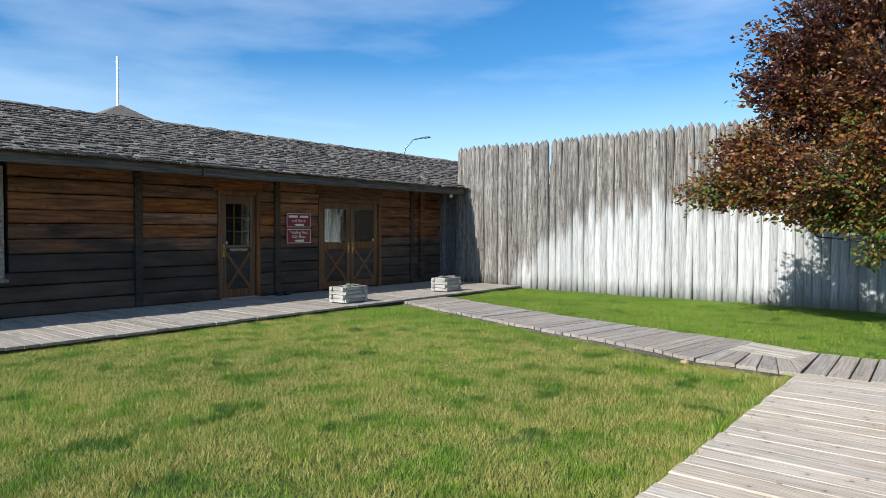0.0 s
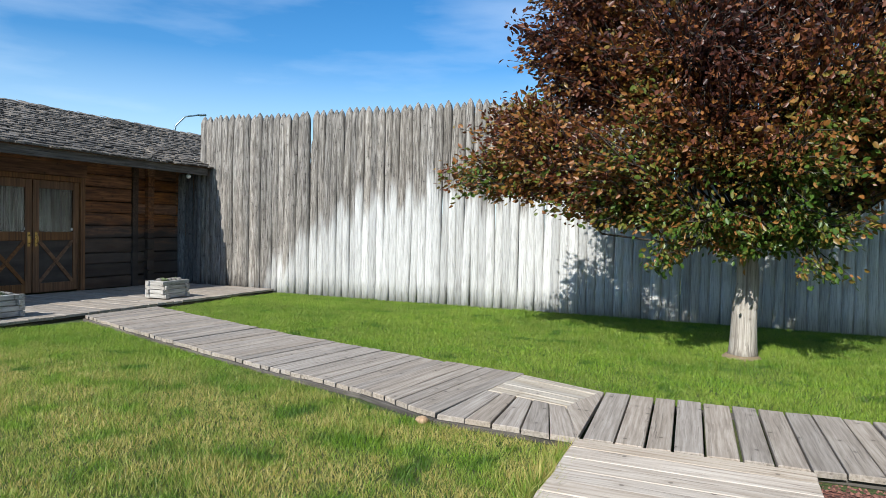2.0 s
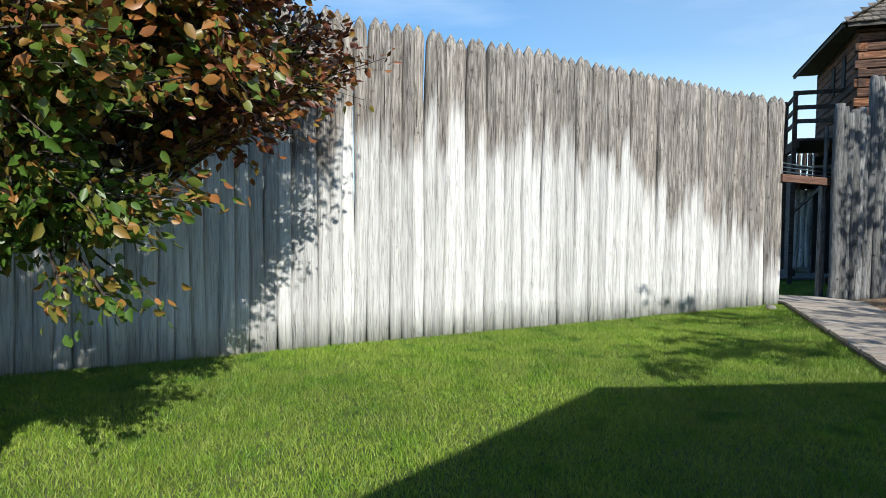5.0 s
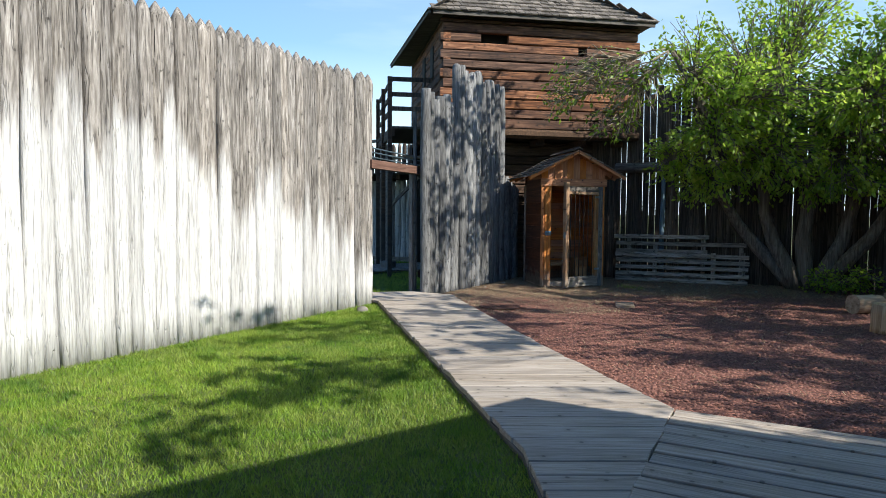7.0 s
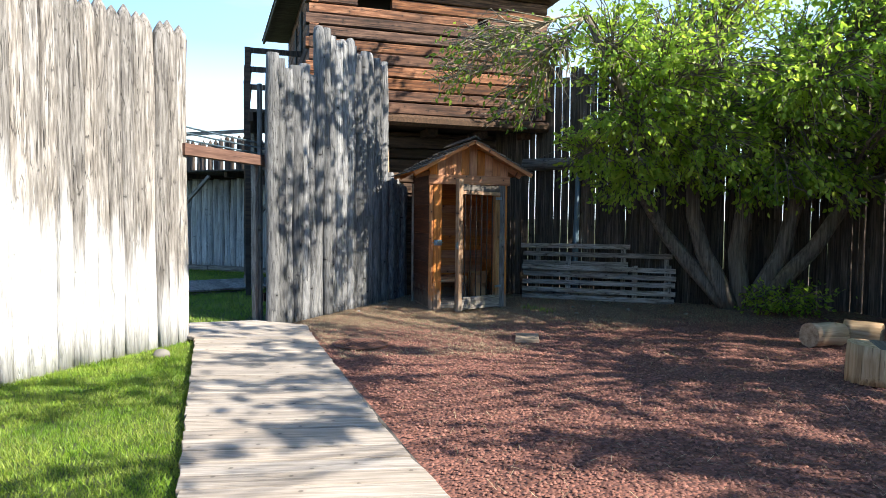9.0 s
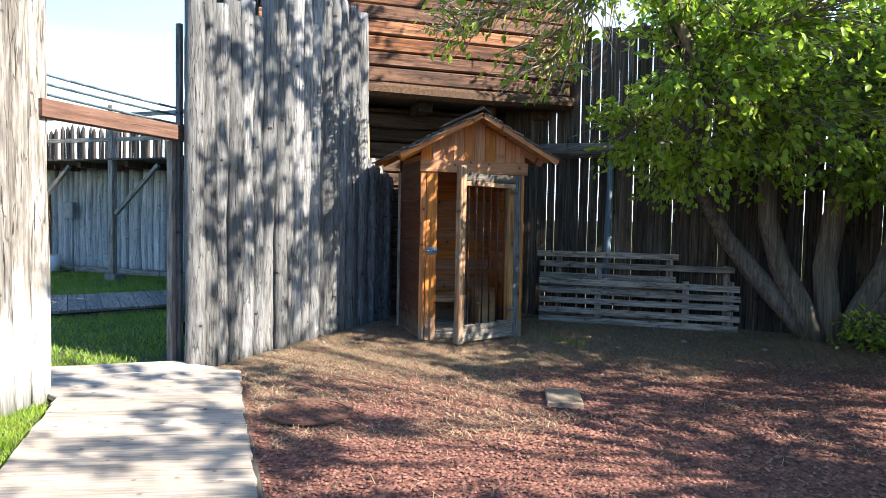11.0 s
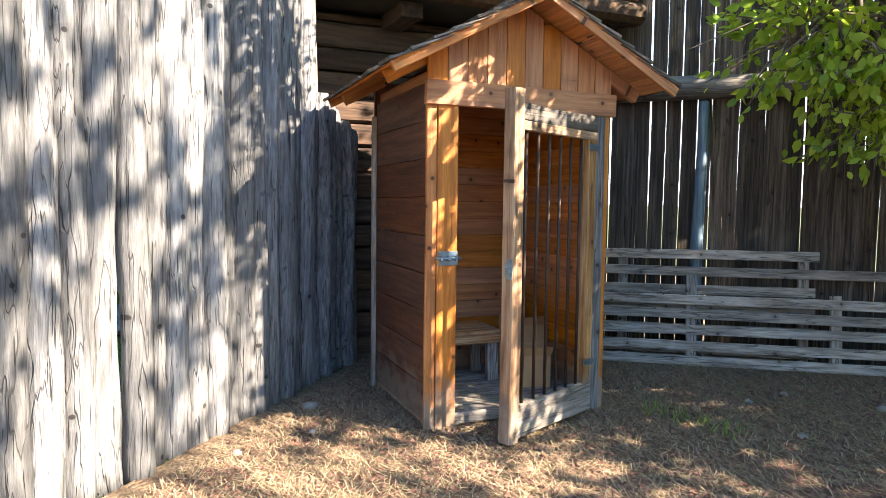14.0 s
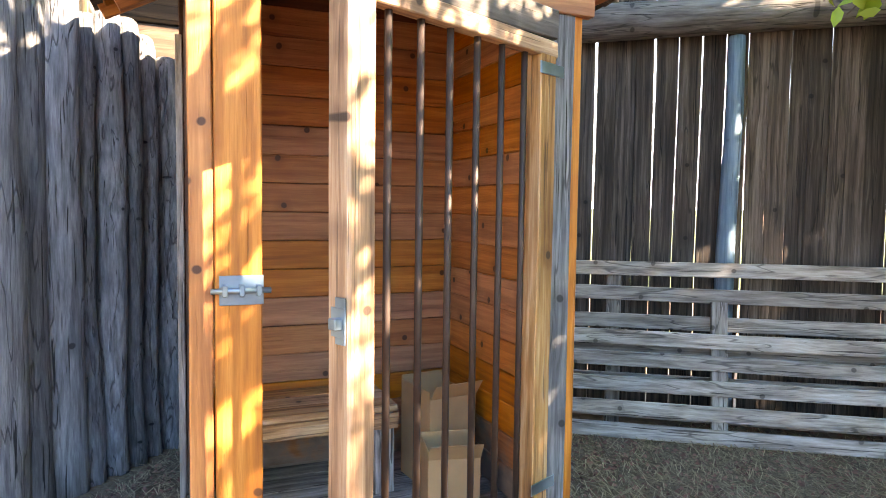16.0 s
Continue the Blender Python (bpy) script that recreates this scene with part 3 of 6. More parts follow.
def grass(name, poly, density, height, width, label, seed, base=-0.085):
    r = np.random.default_rng(seed)
    xs, ys = [p[0] for p in poly], [p[1] for p in poly]
    n = int((max(xs) - min(xs)) * (max(ys) - min(ys)) * density)
    x, y = r.uniform(min(xs), max(xs), n), r.uniform(min(ys), max(ys), n)
    ok = inside(x, y, poly)
    x, y = x[ok], y[ok]
    n = len(x)
    clump = 0.5 + 0.5 * np.sin(x * 2.3 + 1.3 * np.sin(y * 1.9)) * np.sin(y * 2.7 + 1.1 * np.sin(x * 1.4))
    tuft = (np.sin(x * 3.1 + y * 1.7) * np.sin(y * 3.7 - x * 0.9) > 0.86)
    h = height * r.uniform(0.55, 1.25, n) * (0.8 + 0.35 * clump) * np.where(tuft, 1.45, 1.0)
    a = r.uniform(0, 2 * np.pi, n)
    lean = r.uniform(0.2, 1.05, n) * h
    b = r.uniform(0, 2 * np.pi, n)
    w = width * r.uniform(0.7, 1.3, n)
    z = np.full(n, base)
    p0 = np.stack([x - np.cos(a) * w, y - np.sin(a) * w, z], 1)
    p1 = np.stack([x + np.cos(a) * w, y + np.sin(a) * w, z], 1)
    p2 = np.stack([x + np.cos(b) * lean, y + np.sin(b) * lean, z + h], 1)
    verts = np.stack([p0, p1, p2], 1).reshape(-1, 3)
    ob = new(name, fast_mesh(name, verts, np.arange(3 * n).reshape(n, 3), M_BLADES))
    return tagged(ob, label, "grass", "", "stuff")


SOUTH_LAWN = [(-8.75, -1.0), (-1.13, -1.0), (-1.13, 7.72), (-2.48, 7.88), (-4.29, 8.55), (-5.43, 8.9), (-8.6, 10.0), (-8.95, 9.0), (-9.0, 8.0), (-8.75, 4.0)]
NORTH_LAWN = [(-8.9, 11.35), (-7.4, 10.8), (-5.6, 10.35), (-4.2, 10.02), (-2.3, 9.5), (-1.1, 9.16), (0.9, 9.12), (5.3, 9.42), (6.0, 9.5), (6.72, 10.15), (12.05, 14.9), (-9.0, 14.9)]
grass("lawn_south", SOUTH_LAWN, 8000, 0.042, 0.0029, "sunlit mown lawn grass with straw-coloured patches", 1)
grass("lawn_north", NORTH_LAWN, 5600, 0.04, 0.0036, "green mown lawn grass along the palisade", 2)
grass("lawn_yard", [(11.5, 15.4), (20.2, 15.4), (20.2, 27), (11.5, 27)], 900, 0.06, 0.006, "shaded lawn grass of the yard beyond the gate", 3)
grass("grass_fringe", [(-1.2, 3.0), (-1.1, 3.0), (-1.1, 7.8), (-1.25, 7.85)], 3500, 0.10, 0.004, "long grass blades along the boardwalk edge", 4)
grass("weeds", [(16.2, 11.3), (16.6, 11.9), (16.4, 12.0), (16.0, 11.4)], 500, 0.10, 0.006, "small green weeds before the hut", 5, -0.055)


# ---- boardwalks ----
def quad_board(owner, mat, a0, a1, b0, b1, z=0.0, t=0.04, gap=0.01, r=rng, name="deck_board"):
    """A deck board between two edges of a walk, its ends cut along them; corners a0, a1 on one edge and b0, b1 on the other."""
    a0, a1, b0, b1 = (Vector((*q, 0)) for q in (a0, a1, b0, b1))
    k = gap * r.uniform(0.5, 1.6) / 2
    a0, a1 = a0 + (a1 - a0).normalized() * k, a1 - (a1 - a0).normalized() * k
    b0, b1 = b0 + (b1 - b0).normalized() * k, b1 - (b1 - b0).normalized() * k
    mid_a, mid_b = (a0 + a1) / 2, (b0 + b1) / 2
    way = (mid_b - mid_a).normalized()
    for q in (a0, a1):
        q -= way * r.uniform(-0.004, 0.018)
    for q in (b0, b1):
        q += way * r.uniform(-0.004, 0.018)
    m = run(mid_a, mid_b)
    m.translation.z = z - t + r.uniform(-0.005, 0.004)
    back_way = m.to_3x3().transposed()
    low = [back_way @ (q - mid_a) for q in (a0, b0, b1, a1)]
    if (low[1] - low[0]).cross(low[3] - low[0]).z < 0:
        low.reverse()
    c = sum(low, Vector()) / 4
    e = 0.005
    rim = [q + Vector((0, 0, t - e)) for q in low]
    top = [q + Vector((math.copysign(e, c.x - q.x), math.copysign(e, c.y - q.y), t + r.uniform(-0.002, 0.002))) for q in low]
    faces = [(3, 2, 1, 0), (8, 9, 10, 11)]
    for i in range(4):
        j = (i + 1) % 4
        faces += [(i, j, 4 + j, 4 + i), (4 + i, 4 + j, 8 + j, 8 + i)]
    part(name, mesh(name, low + rim + top, faces, mat), owner, m)


def deck_run(owner, mat, left, right, w, z=0.0, t=0.04, gap=0.01, seed=0, name="deck_board"):
    """Boards across a walk that is given by two edges of equal count."""
    r = random.Random(seed)
    for i in range(len(left) - 1):
        mid = (Vector(left[i + 1]) + Vector(right[i + 1]) - Vector(left[i]) - Vector(right[i])).length / 2
        n = max(1, round(mid / w))
        cuts = [0.0] + [(k + r.uniform(-0.06, 0.06)) / n for k in range(1, n)] + [1.0]
        for p, q in zip(cuts, cuts[1:]):
            quad_board(owner, mat, between(left[i], left[i + 1], p), between(left[i], left[i + 1], q), between(right[i], right[i + 1], p), between(right[i], right[i + 1], q), z, t, gap, r, name)


def between(p, q, k):
    return (p[0] + (q[0] - p[0]) * k, p[1] + (q[1] - p[1]) * k)


def bearers(owner, edges, t=0.04, drop=0.045):
    """Long edge timbers under a walk."""
    for a, b in edges:
        plank(owner, "bearer", M_FASCIA, (*a, -t - drop), (*b, -t - drop), 0.06, drop - 0.004)


walk_south = thing("boardwalk", "sun-bleached wooden boardwalk through the lawn", "boardwalk", kind="structure")
deck_run(walk_south, M_DECK_PALE, [(-1.11, -3.0), (-1.11, 7.74)], [(0.29, -3.0), (0.29, 7.74)], 0.2, gap=0.006, seed=1)
bearers(walk_south, [((-1.05, -3.0), (-1.05, 7.7)), ((0.23, -3.0), (0.23, 7.7))])

walk_cross = thing("boardwalk", "grey boardwalk of wide planks with dark gaps", "boardwalk", kind="structure")
deck_run(walk_cross, M_DECK, [(-1.08, 7.755), (3.0, 7.909)], [(-1.15, 9.12), (3.0, 9.26)], 0.2, gap=0.016, seed=2)
deck_run(walk_cross, M_DECK, [(3.0, 7.909), (8.03, 8.1)], [(3.0, 9.26), (8.03, 9.43)], 0.2, gap=0.03, seed=22)
bearers(walk_cross, [((-1.0, 7.82), (8.0, 8.16)), ((-1.0, 9.05), (8.0, 9.36))])

walk_west = thing("boardwalk", "grey weathered boardwalk leading to the log building", "boardwalk", kind="structure")
WEST_LOW = [(-2.2, 7.84), (-3.06, 8.24), (-4.29, 8.58), (-5.43, 8.93), (-8.75, 10.1)]
WEST_UP = [(-1.98, 9.48), (-2.88, 9.66), (-4.05, 9.97), (-5.2, 10.24), (-8.75, 11.42)]
deck_run(walk_west, M_DECK, WEST_LOW, WEST_UP, 0.155, gap=0.012, seed=3)
deck_run(walk_west, M_DECK, [(-1.1, 7.76), (-2.18, 7.84)], [(-1.36, 8.5), (-2.1, 8.7)], 0.17, gap=0.012, seed=4)
deck_run(walk_west, M_DECK_NEW, [(-2.1, 8.72), (-1.99, 9.46)], [(-1.37, 8.52), (-1.17, 9.13)], 0.15, gap=0.006, seed=20)
deck_run(walk_west, M_DECK, [(-1.12, 7.78), (-1.16, 9.1)], [(-1.35, 8.5), (-1.19, 9.1)], 1.3, gap=0.006, seed=21)
bearers(walk_west, [((-1.1, 7.8), WEST_LOW[0])] + [(WEST_LOW[i], WEST_LOW[i + 1]) for i in range(4)] + [(WEST_UP[i], WEST_UP[i + 1]) for i in range(4)])

walk_house = thing("boardwalk", "grey boardwalk along the front of the log building", "boardwalk", kind="structure")
deck_run(walk_house, M_DECK, [(-11.72, -4.0), (-11.72, 14.88)], [(-8.62, -4.0), (-9.05, 14.88)], 0.19, z=0.012, gap=0.008, seed=5)
bearers(walk_house, [((-8.75, -4.0), (-9.12, 14.8))])

walk_east = thing("boardwalk", "grey boardwalk leading to the gate in the palisade", "boardwalk", kind="structure")
EAST_L = [(7.35, 10.7), (9.04, 12.2), (11.93, 14.76)]
EAST_R = [(8.04, 9.46), (9.68, 11.03), (12.6, 13.55)]
deck_run(walk_east, M_DECK, EAST_L, EAST_R, 0.2, gap=0.012, seed=6)
deck_run(walk_east, M_DECK, [(5.5, 9.36), (6.68, 10.1), (7.35, 10.7)], [(5.52, 9.352), (7.06, 9.415), (8.03, 9.45)], 0.2, gap=0.012, seed=7)
deck_run(walk_east, M_DECK, [(11.93, 14.76), (12.06, 15.4), (12.1, 16.3)], [(12.6, 13.55), (13.24, 14.06), (13.3, 14.9)], 0.22, gap=0.012, seed=8)
bearers(walk_east, [((5.6, 9.45), (6.68, 10.08)), ((6.68, 10.08), (11.9, 14.7)), ((8.0, 9.5), (12.6, 13.55))])

walk_yard = thing("boardwalk", "grey plank walk crossing the shaded yard", "boardwalk", kind="structure")
deck_run(walk_yard, M_GREY_BOARD, [(13.2, 19.6), (19.0, 16.3)], [(14.5, 21.3), (20.2, 17.6)], 0.24, z=0.02, seed=9)
bearers(walk_yard, [((13.2, 19.65), (19.0, 16.35))])


# ---- palisades ----
def palisade(owner, a, b, pitch, heights, r, meshes, jog=0.02, base=-0.12, name="log", wide=(0.98, 1.06), twist=14):
    """A row of logs from a to b; heights gives the top at a place along the row."""
    a, b = Vector(a), Vector(b)
    n = round((b - a).length / pitch)
    turn = math.degrees(math.atan2(b.y - a.y, b.x - a.x))
    for i in range(n):
        p = a.lerp(b, (i + 0.5) / n)
        h, me = heights((i + 0.5) / n * (b - a).length), rng.choice(meshes)
        m = pose(p.x, p.y + rng.uniform(-jog, jog), base, rng.uniform(-0.35, 0.35), rng.uniform(-0.3, 0.3), turn + rng.choice((0, 180)) + rng.uniform(-twist, twist))
        part(name, me, owner, m @ Matrix.Diagonal((rng.uniform(*wide), 1, (h - base) / 4.0 * rng.uniform(0.992, 1.008), 1)))


PALE_LOGS = [log_mesh("log", 4.0, 0.081, M_PALE_LOG, s, "point", 0.95, 16, 0.0, 3.2) for s in range(10)]
GREY_LOGS = [log_mesh("log", 4.0, 0.086, M_GREY_LOG, 40 + s, "flat" if s % 3 else "round", 1.0, 14, 0.028, 2.0) for s in range(8)]
palisade_north = thing("palisade_fence", "tall palisade of weathered grey logs, whitened below by sprinklers", "fence")
palisade(palisade_north, (-11.2, 15.0, 0), (-8.262, 15.0, 0), 0.155, lambda s: 3.77 + 0.01 * math.sin(s * 2), 0.09, PALE_LOGS, twist=5)
palisade(palisade_north, (-8.195, 14.99, 0), (12.0, 14.98, 0), 0.155, lambda s: 3.765 + 0.065 * math.sin(math.pi * s / 20.2) - 0.1 * max(0.0, (s - 12) / 8.2) + 0.012 * math.sin(s * 2.3), 0.09, PALE_LOGS, twist=5)
part("log", PALE_LOGS[3], palisade_north, pose(-8.229, 15.04, -0.12) @ Matrix.Diagonal((0.55, 0.6, 0.83, 1)), "thin filler log in a gap")
for z in (1.0, 2.8):
    plank(palisade_north, "back_rail", M_GREY_BOARD, (-11.1, 15.12, z), (11.9, 15.12, z), 0.05, 0.12)

palisade_gate = thing("palisade_fence", "tall palisade of blue-grey logs beside the gate", "fence")
palisade(palisade_gate, (13.27, 14.73, 0), (14.3, 14.6, 0), 0.172, lambda s: 3.62 + 0.06 * math.sin(11 * s), 0.1, GREY_LOGS, 0.03, wide=(0.94, 1.04))
palisade(palisade_gate, (14.3, 14.6, 0), (16.45, 14.55, 0), 0.172, lambda s: 4.3 - 0.05 * s + 0.07 * math.sin(9 * s), 0.1, GREY_LOGS, 0.035, wide=(0.94, 1.04))
palisade(palisade_gate, (16.45, 14.56, 0), (17.25, 14.52, 0), 0.13, lambda s: 2.15 + 0.12 * math.sin(6 * s), 0.09, GREY_LOGS, 0.025, wide=(0.66, 0.78))
DECAYED = log_mesh("decayed_log", 4.0, 0.1, M_STUMP, 77, "broken", 0.8)
part("decayed_log", DECAYED, palisade_gate, pose(16.52, 14.66, -0.1) @ Matrix.Diagonal((0.9, 0.9, 0.8, 1)), "log with a decayed orange top")
part("decayed_log", DECAYED, palisade_gate, pose(16.74, 14.68, -0.1, 0, 0, 70) @ Matrix.Diagonal((0.8, 0.9, 0.74, 1)))

palisade_east = thing("plank_fence", "tall dark plank fence with light between the planks", "fence")
WIDTHS = (0.10, 0.115, 0.125, 0.135, 0.145, 0.12)
PLANKS = [board_mesh("fence_plank", 4.4, w, 0.03, M_DARK_PLANK, 0.005, 0.006, 4, 300 + i) for i, w in enumerate(WIDTHS)]
for me in PLANKS:
    for v in me.vertices:       # grain and length upwards
        v.co = Vector((v.co.y, v.co.z, v.co.x))
y = 13.1
while y > 5.6:
    pick = rng.randrange(6)
    y -= WIDTHS[pick] / 2
    part("fence_plank", PLANKS[pick], palisade_east, pose(18.52 + rng.uniform(-0.02, 0.02), y, -0.15, 0, 0, 90 + rng.uniform(-9, 9)) @ pose(0, 0, 0, 0, rng.uniform(-0.25, 0.25), 0) @ Matrix.Diagonal((1, 1, rng.uniform(0.97, 1.04), 1)))
    y -= WIDTHS[pick] / 2 + (rng.choice((0.0, 0.003, 0.005, 0.007, 0.008)) if 11.3 < y < 12.5 else rng.choice((-0.012, -0.008, 0.0, 0.004)) if 10.3 < y < 11.3 else rng.choice((-0.02, -0.016, -0.014, -0.012, -0.01, 0.003)))
rail_me = tube("rail", [(0, 0, 0), (1.2, 0.02, 0.01), (2.6, -0.01, 0.02), (4.2, 0.01, 0), (6.6, 0, 0)], [0.12, 0.115, 0.11, 0.115, 0.105], M_GREY_BOARD, 10, 0.06)
part("rail", rail_me, palisade_east, run((18.38, 12.5, 2.5), (18.38, 5.9, 2.47)), "thick silver-grey log rail")
part("post", log_mesh("post", 4.0, 0.075, M_BLUE_POST, 401, "flat", 0.9), palisade_east, pose(18.42, 11.45, -0.1) @ Matrix.Diagonal((0.8, 0.8, 0.62, 1)), "blue-grey post")
palisade_south = thing("plank_fence", "dark plank fence behind the tree", "fence")
for i in range(34):
    p = Vector((18.5, 6.9, 0)).lerp(Vector((15.6, 5.1, 0)), i / 27)
    part("fence_plank", rng.choice(PLANKS), palisade_south, pose(p.x, p.y, -0.15, 0, rng.uniform(-0.3, 0.3), 32) @ Matrix.Diagonal((1, 1, 0.97, 1)))


# ---- gate ----
gate = thing("gateway", "open gateway with a reddish beam and grey posts", "gate")
plank(gate, "beam", M_BEAM, (11.9, 14.92, 2.17), (13.62, 14.9, 2.15), 0.12, 0.14, label="reddish weathered beam")
plank(gate, "gate_post", M_GREY_BOARD, (13.37, 15.04, -0.1), (13.37, 15.04, 2.15), 0.055, 0.07, up=(0, -1, 0))
plank(gate, "gate_post", M_GREY_POST, (13.44, 15.0, -0.1), (13.44, 15.0, 3.3), 0.05, 0.06, up=(0, -1, 0))
for z in (0.32, 1.95):
    part("hinge", solid("hinge", M_IRON, [(-0.06, 0.06, -0.02, 0.0, -0.06, 0.06), (-0.012, 0.012, -0.035, -0.01, -0.08, 0.08)], 0.002), gate, pose(13.4, 14.85, z))
cables = thing("cable", "grey cables strung over the gateway", "cable", group="cables over the gate")
for k, (za, zb) in enumerate(((2.62, 2.5), (2.55, 2.44), (2.48, 2.36))):
    pts = [(11.0 + 0.45 * i, 15.12 + 0.04 * k, za + (zb - za) * i / 7 - 0.03 * math.sin(math.pi * i / 7)) for i in range(8)]
    part("strand", tube("strand", pts, [0.012] * 8, M_STEEL, 6), cables)


# ---- log building on the west side ----
HX = -11.8      # face of the wall
house = thing("log_building", "long brown log building with a weathered cedar-shake roof", "building")
OPENINGS = [(1.7, 3.98, 0.62, 2.45), (7.86, 8.72, 0.0, 2.26), (10.5, 12.42, 0.0, 2.2)]      # y0, y1, z0, z1


def wall_courses(owner, mat):
    z, row = 0.0, 0
    while z < 2.55:
        h = (0.24, 0.27, 0.22, 0.30, 0.25, 0.26, 0.23, 0.28, 0.25, 0.26)[row]
        spans = [(-4.0, 0.6), (0.6, 6.08), (6.22, 9.18), (9.32, 13.62), (13.76, 14.85), (14.85, 22)]
        for a, b in spans:
            cuts = [(a, b)]
            for y0, y1, z0, z1 in OPENINGS:
                if z + h * 0.5 > z0 and z + h * 0.5 < z1:
                    cuts = [c for p, q in cuts for c in ((p, min(q, y0 - 0.07)), (max(p, y1 + 0.07), q)) if c[1] - c[0] > 0.05]
            for p, q in cuts:
                out = rng.uniform(-0.012, 0.014)
                plank(owner, "wall_log", mat, (HX - 0.12 + out, p, z + h / 2), (HX - 0.12 + out, q, z + h / 2), h - 0.014, 0.12, up=(1, 0, 0), seeds=2, ease=0.015, rough=0.006)
        z += h
        row += 1


wall_courses(house, M_WALL)
# backing sheets put the unlit rooms' shade into a near-black colour
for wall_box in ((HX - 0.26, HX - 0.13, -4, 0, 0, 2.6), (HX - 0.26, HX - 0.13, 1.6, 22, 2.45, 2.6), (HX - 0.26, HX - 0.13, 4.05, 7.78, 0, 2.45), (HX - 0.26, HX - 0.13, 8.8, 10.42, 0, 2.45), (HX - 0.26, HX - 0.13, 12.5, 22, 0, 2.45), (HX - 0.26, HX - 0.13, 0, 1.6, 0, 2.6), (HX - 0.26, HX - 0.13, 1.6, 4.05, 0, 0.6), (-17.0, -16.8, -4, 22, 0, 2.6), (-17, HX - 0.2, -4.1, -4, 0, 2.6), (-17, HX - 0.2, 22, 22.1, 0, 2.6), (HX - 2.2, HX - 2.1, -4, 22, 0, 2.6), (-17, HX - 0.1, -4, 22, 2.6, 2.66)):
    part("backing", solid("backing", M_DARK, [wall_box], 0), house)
for y in (0.67, 6.15, 9.25, 13.69):
    plank(house, "post", M_POST, (HX - 0.02, y, 0.0), (HX - 0.02, y, 2.5), 0.14, 0.07, up=(1, 0, 0))
for i in range(11):     # the ends of cross logs at the notched corner
    plank(house, "log_end", M_WALL, (HX - 0.1, 14.05 + (i % 2) * 0.02, 0.12 + i * 0.225), (HX + 0.1, 14.05, 0.12 + i * 0.225), 0.16, 0.2)
for i in range(6):      # short upright logs between the building and the palisade
    part("corner_log", GREY_LOGS[i], house, pose(-11.68 + 0.115 * i, 14.86 - 0.02 * (i % 2), 0, 0, 0, i * 33) @ Matrix.Diagonal((0.6, 0.6, 0.62, 1)))
EAVE, RIDGE = Vector((-10.82, 0, 2.62)), Vector((-14.3, 0, 3.9))
plank(house, "fascia", M_FASCIA, (-10.9, -4.2, 2.54), (-10.9, 6.9, 2.54), 0.2, 0.045, up=(1, 0, 0))
plank(house, "fascia", M_FASCIA, (-10.89, 6.92, 2.53), (-10.89, 14.82, 2.53), 0.2, 0.045, up=(1, 0, 0))
plank(house, "gutter_board", M_FASCIA, (-10.8, 4.1, 2.63), (-10.8, 8.2, 2.6), 0.07, 0.035)
plank(house, "gutter_board", M_FASCIA, (-10.8, 9.4, 2.61), (-10.8, 13.6, 2.58), 0.07, 0.035)
for i in range(20):
    plank(house, "rafter", M_POST, (-13.6, -3.6 + i * 0.95, 2.98 + 0.52), (-10.93, -3.6 + i * 0.95, 2.5), 0.07, 0.1)
slope = (RIDGE - EAVE).normalized()
up = Vector((slope.z, 0, -slope.x))
frame_roof = Matrix((slope, Vector((0, -1, 0)), up)).transposed().to_4x4()      # x up the slope, y southwards
frame_roof.translation = EAVE
roof = part("roof", solid("roof_deck", M_POST, [(0, 3.72, -22.2, 4.2, -0.045, -0.015)], 0), house, frame_roof, "weathered cedar-shake roof")
back_roof = part("roof", solid("back_roof", M_FASCIA, [(-17.6, -14.3, -4.2, 22.2, -0.04, 0.0)], 0), house, Matrix.Translation((-14.3, 0, 3.9)) @ pose(0, 0, 0, 0, -20, 0) @ Matrix.Translation((14.3, 0, 0)))


def shake(w, length, t, r):
    """A split shake, thick at the butt, its face uneven."""
    k = [r.uniform(-0.005, 0.005) for _ in range(6)]
    v = [(0 + k[0] * 3, -w / 2, 0), (0 + k[1] * 3, w / 2, 0), (length, w / 2, 0), (length, -w / 2, 0), (k[0] * 3, -w / 2, t + k[2]), (k[1] * 3, w / 2, t + k[3]), (length, w / 2, 0.006), (length, -w / 2, 0.006)]
    return v, [(3, 2, 1, 0), (4, 5, 6, 7), (0, 1, 5, 4), (1, 2, 6, 5), (2, 3, 7, 6), (3, 0, 4, 7)]


shake_rng = random.Random(11)
SHAKES = [mesh("shake", *shake(w, 0.42, 0.026, shake_rng), M_SHAKE) for w in (0.09, 0.11, 0.13, 0.15, 0.17, 0.19)]
rest = []
for row in range(20):
    y = -1.5 + shake_rng.uniform(0, 0.1)
    while y < 20.0:
        i = shake_rng.randrange(6)
        w = (0.09, 0.11, 0.13, 0.15, 0.17, 0.19)[i]
        x = row * 0.185 - 0.06 + shake_rng.uniform(-0.035, 0.035)
        m = Matrix.Translation((x, -(y + w / 2), shake_rng.uniform(0.0, 0.014))) @ pose(0, 0, 0, shake_rng.uniform(-3, 3), 4.0 + shake_rng.uniform(-2.5, 2.0), shake_rng.uniform(-4, 4))
        if row < 4 and 3.0 < y < 13.5:
            part("shake", SHAKES[i], roof, m)
        else:
            me = SHAKES[i]
            rest.append(([m @ v.co for v in me.vertices], [tuple(p.vertices) for p in me.polygons]))
        y += w + 0.008


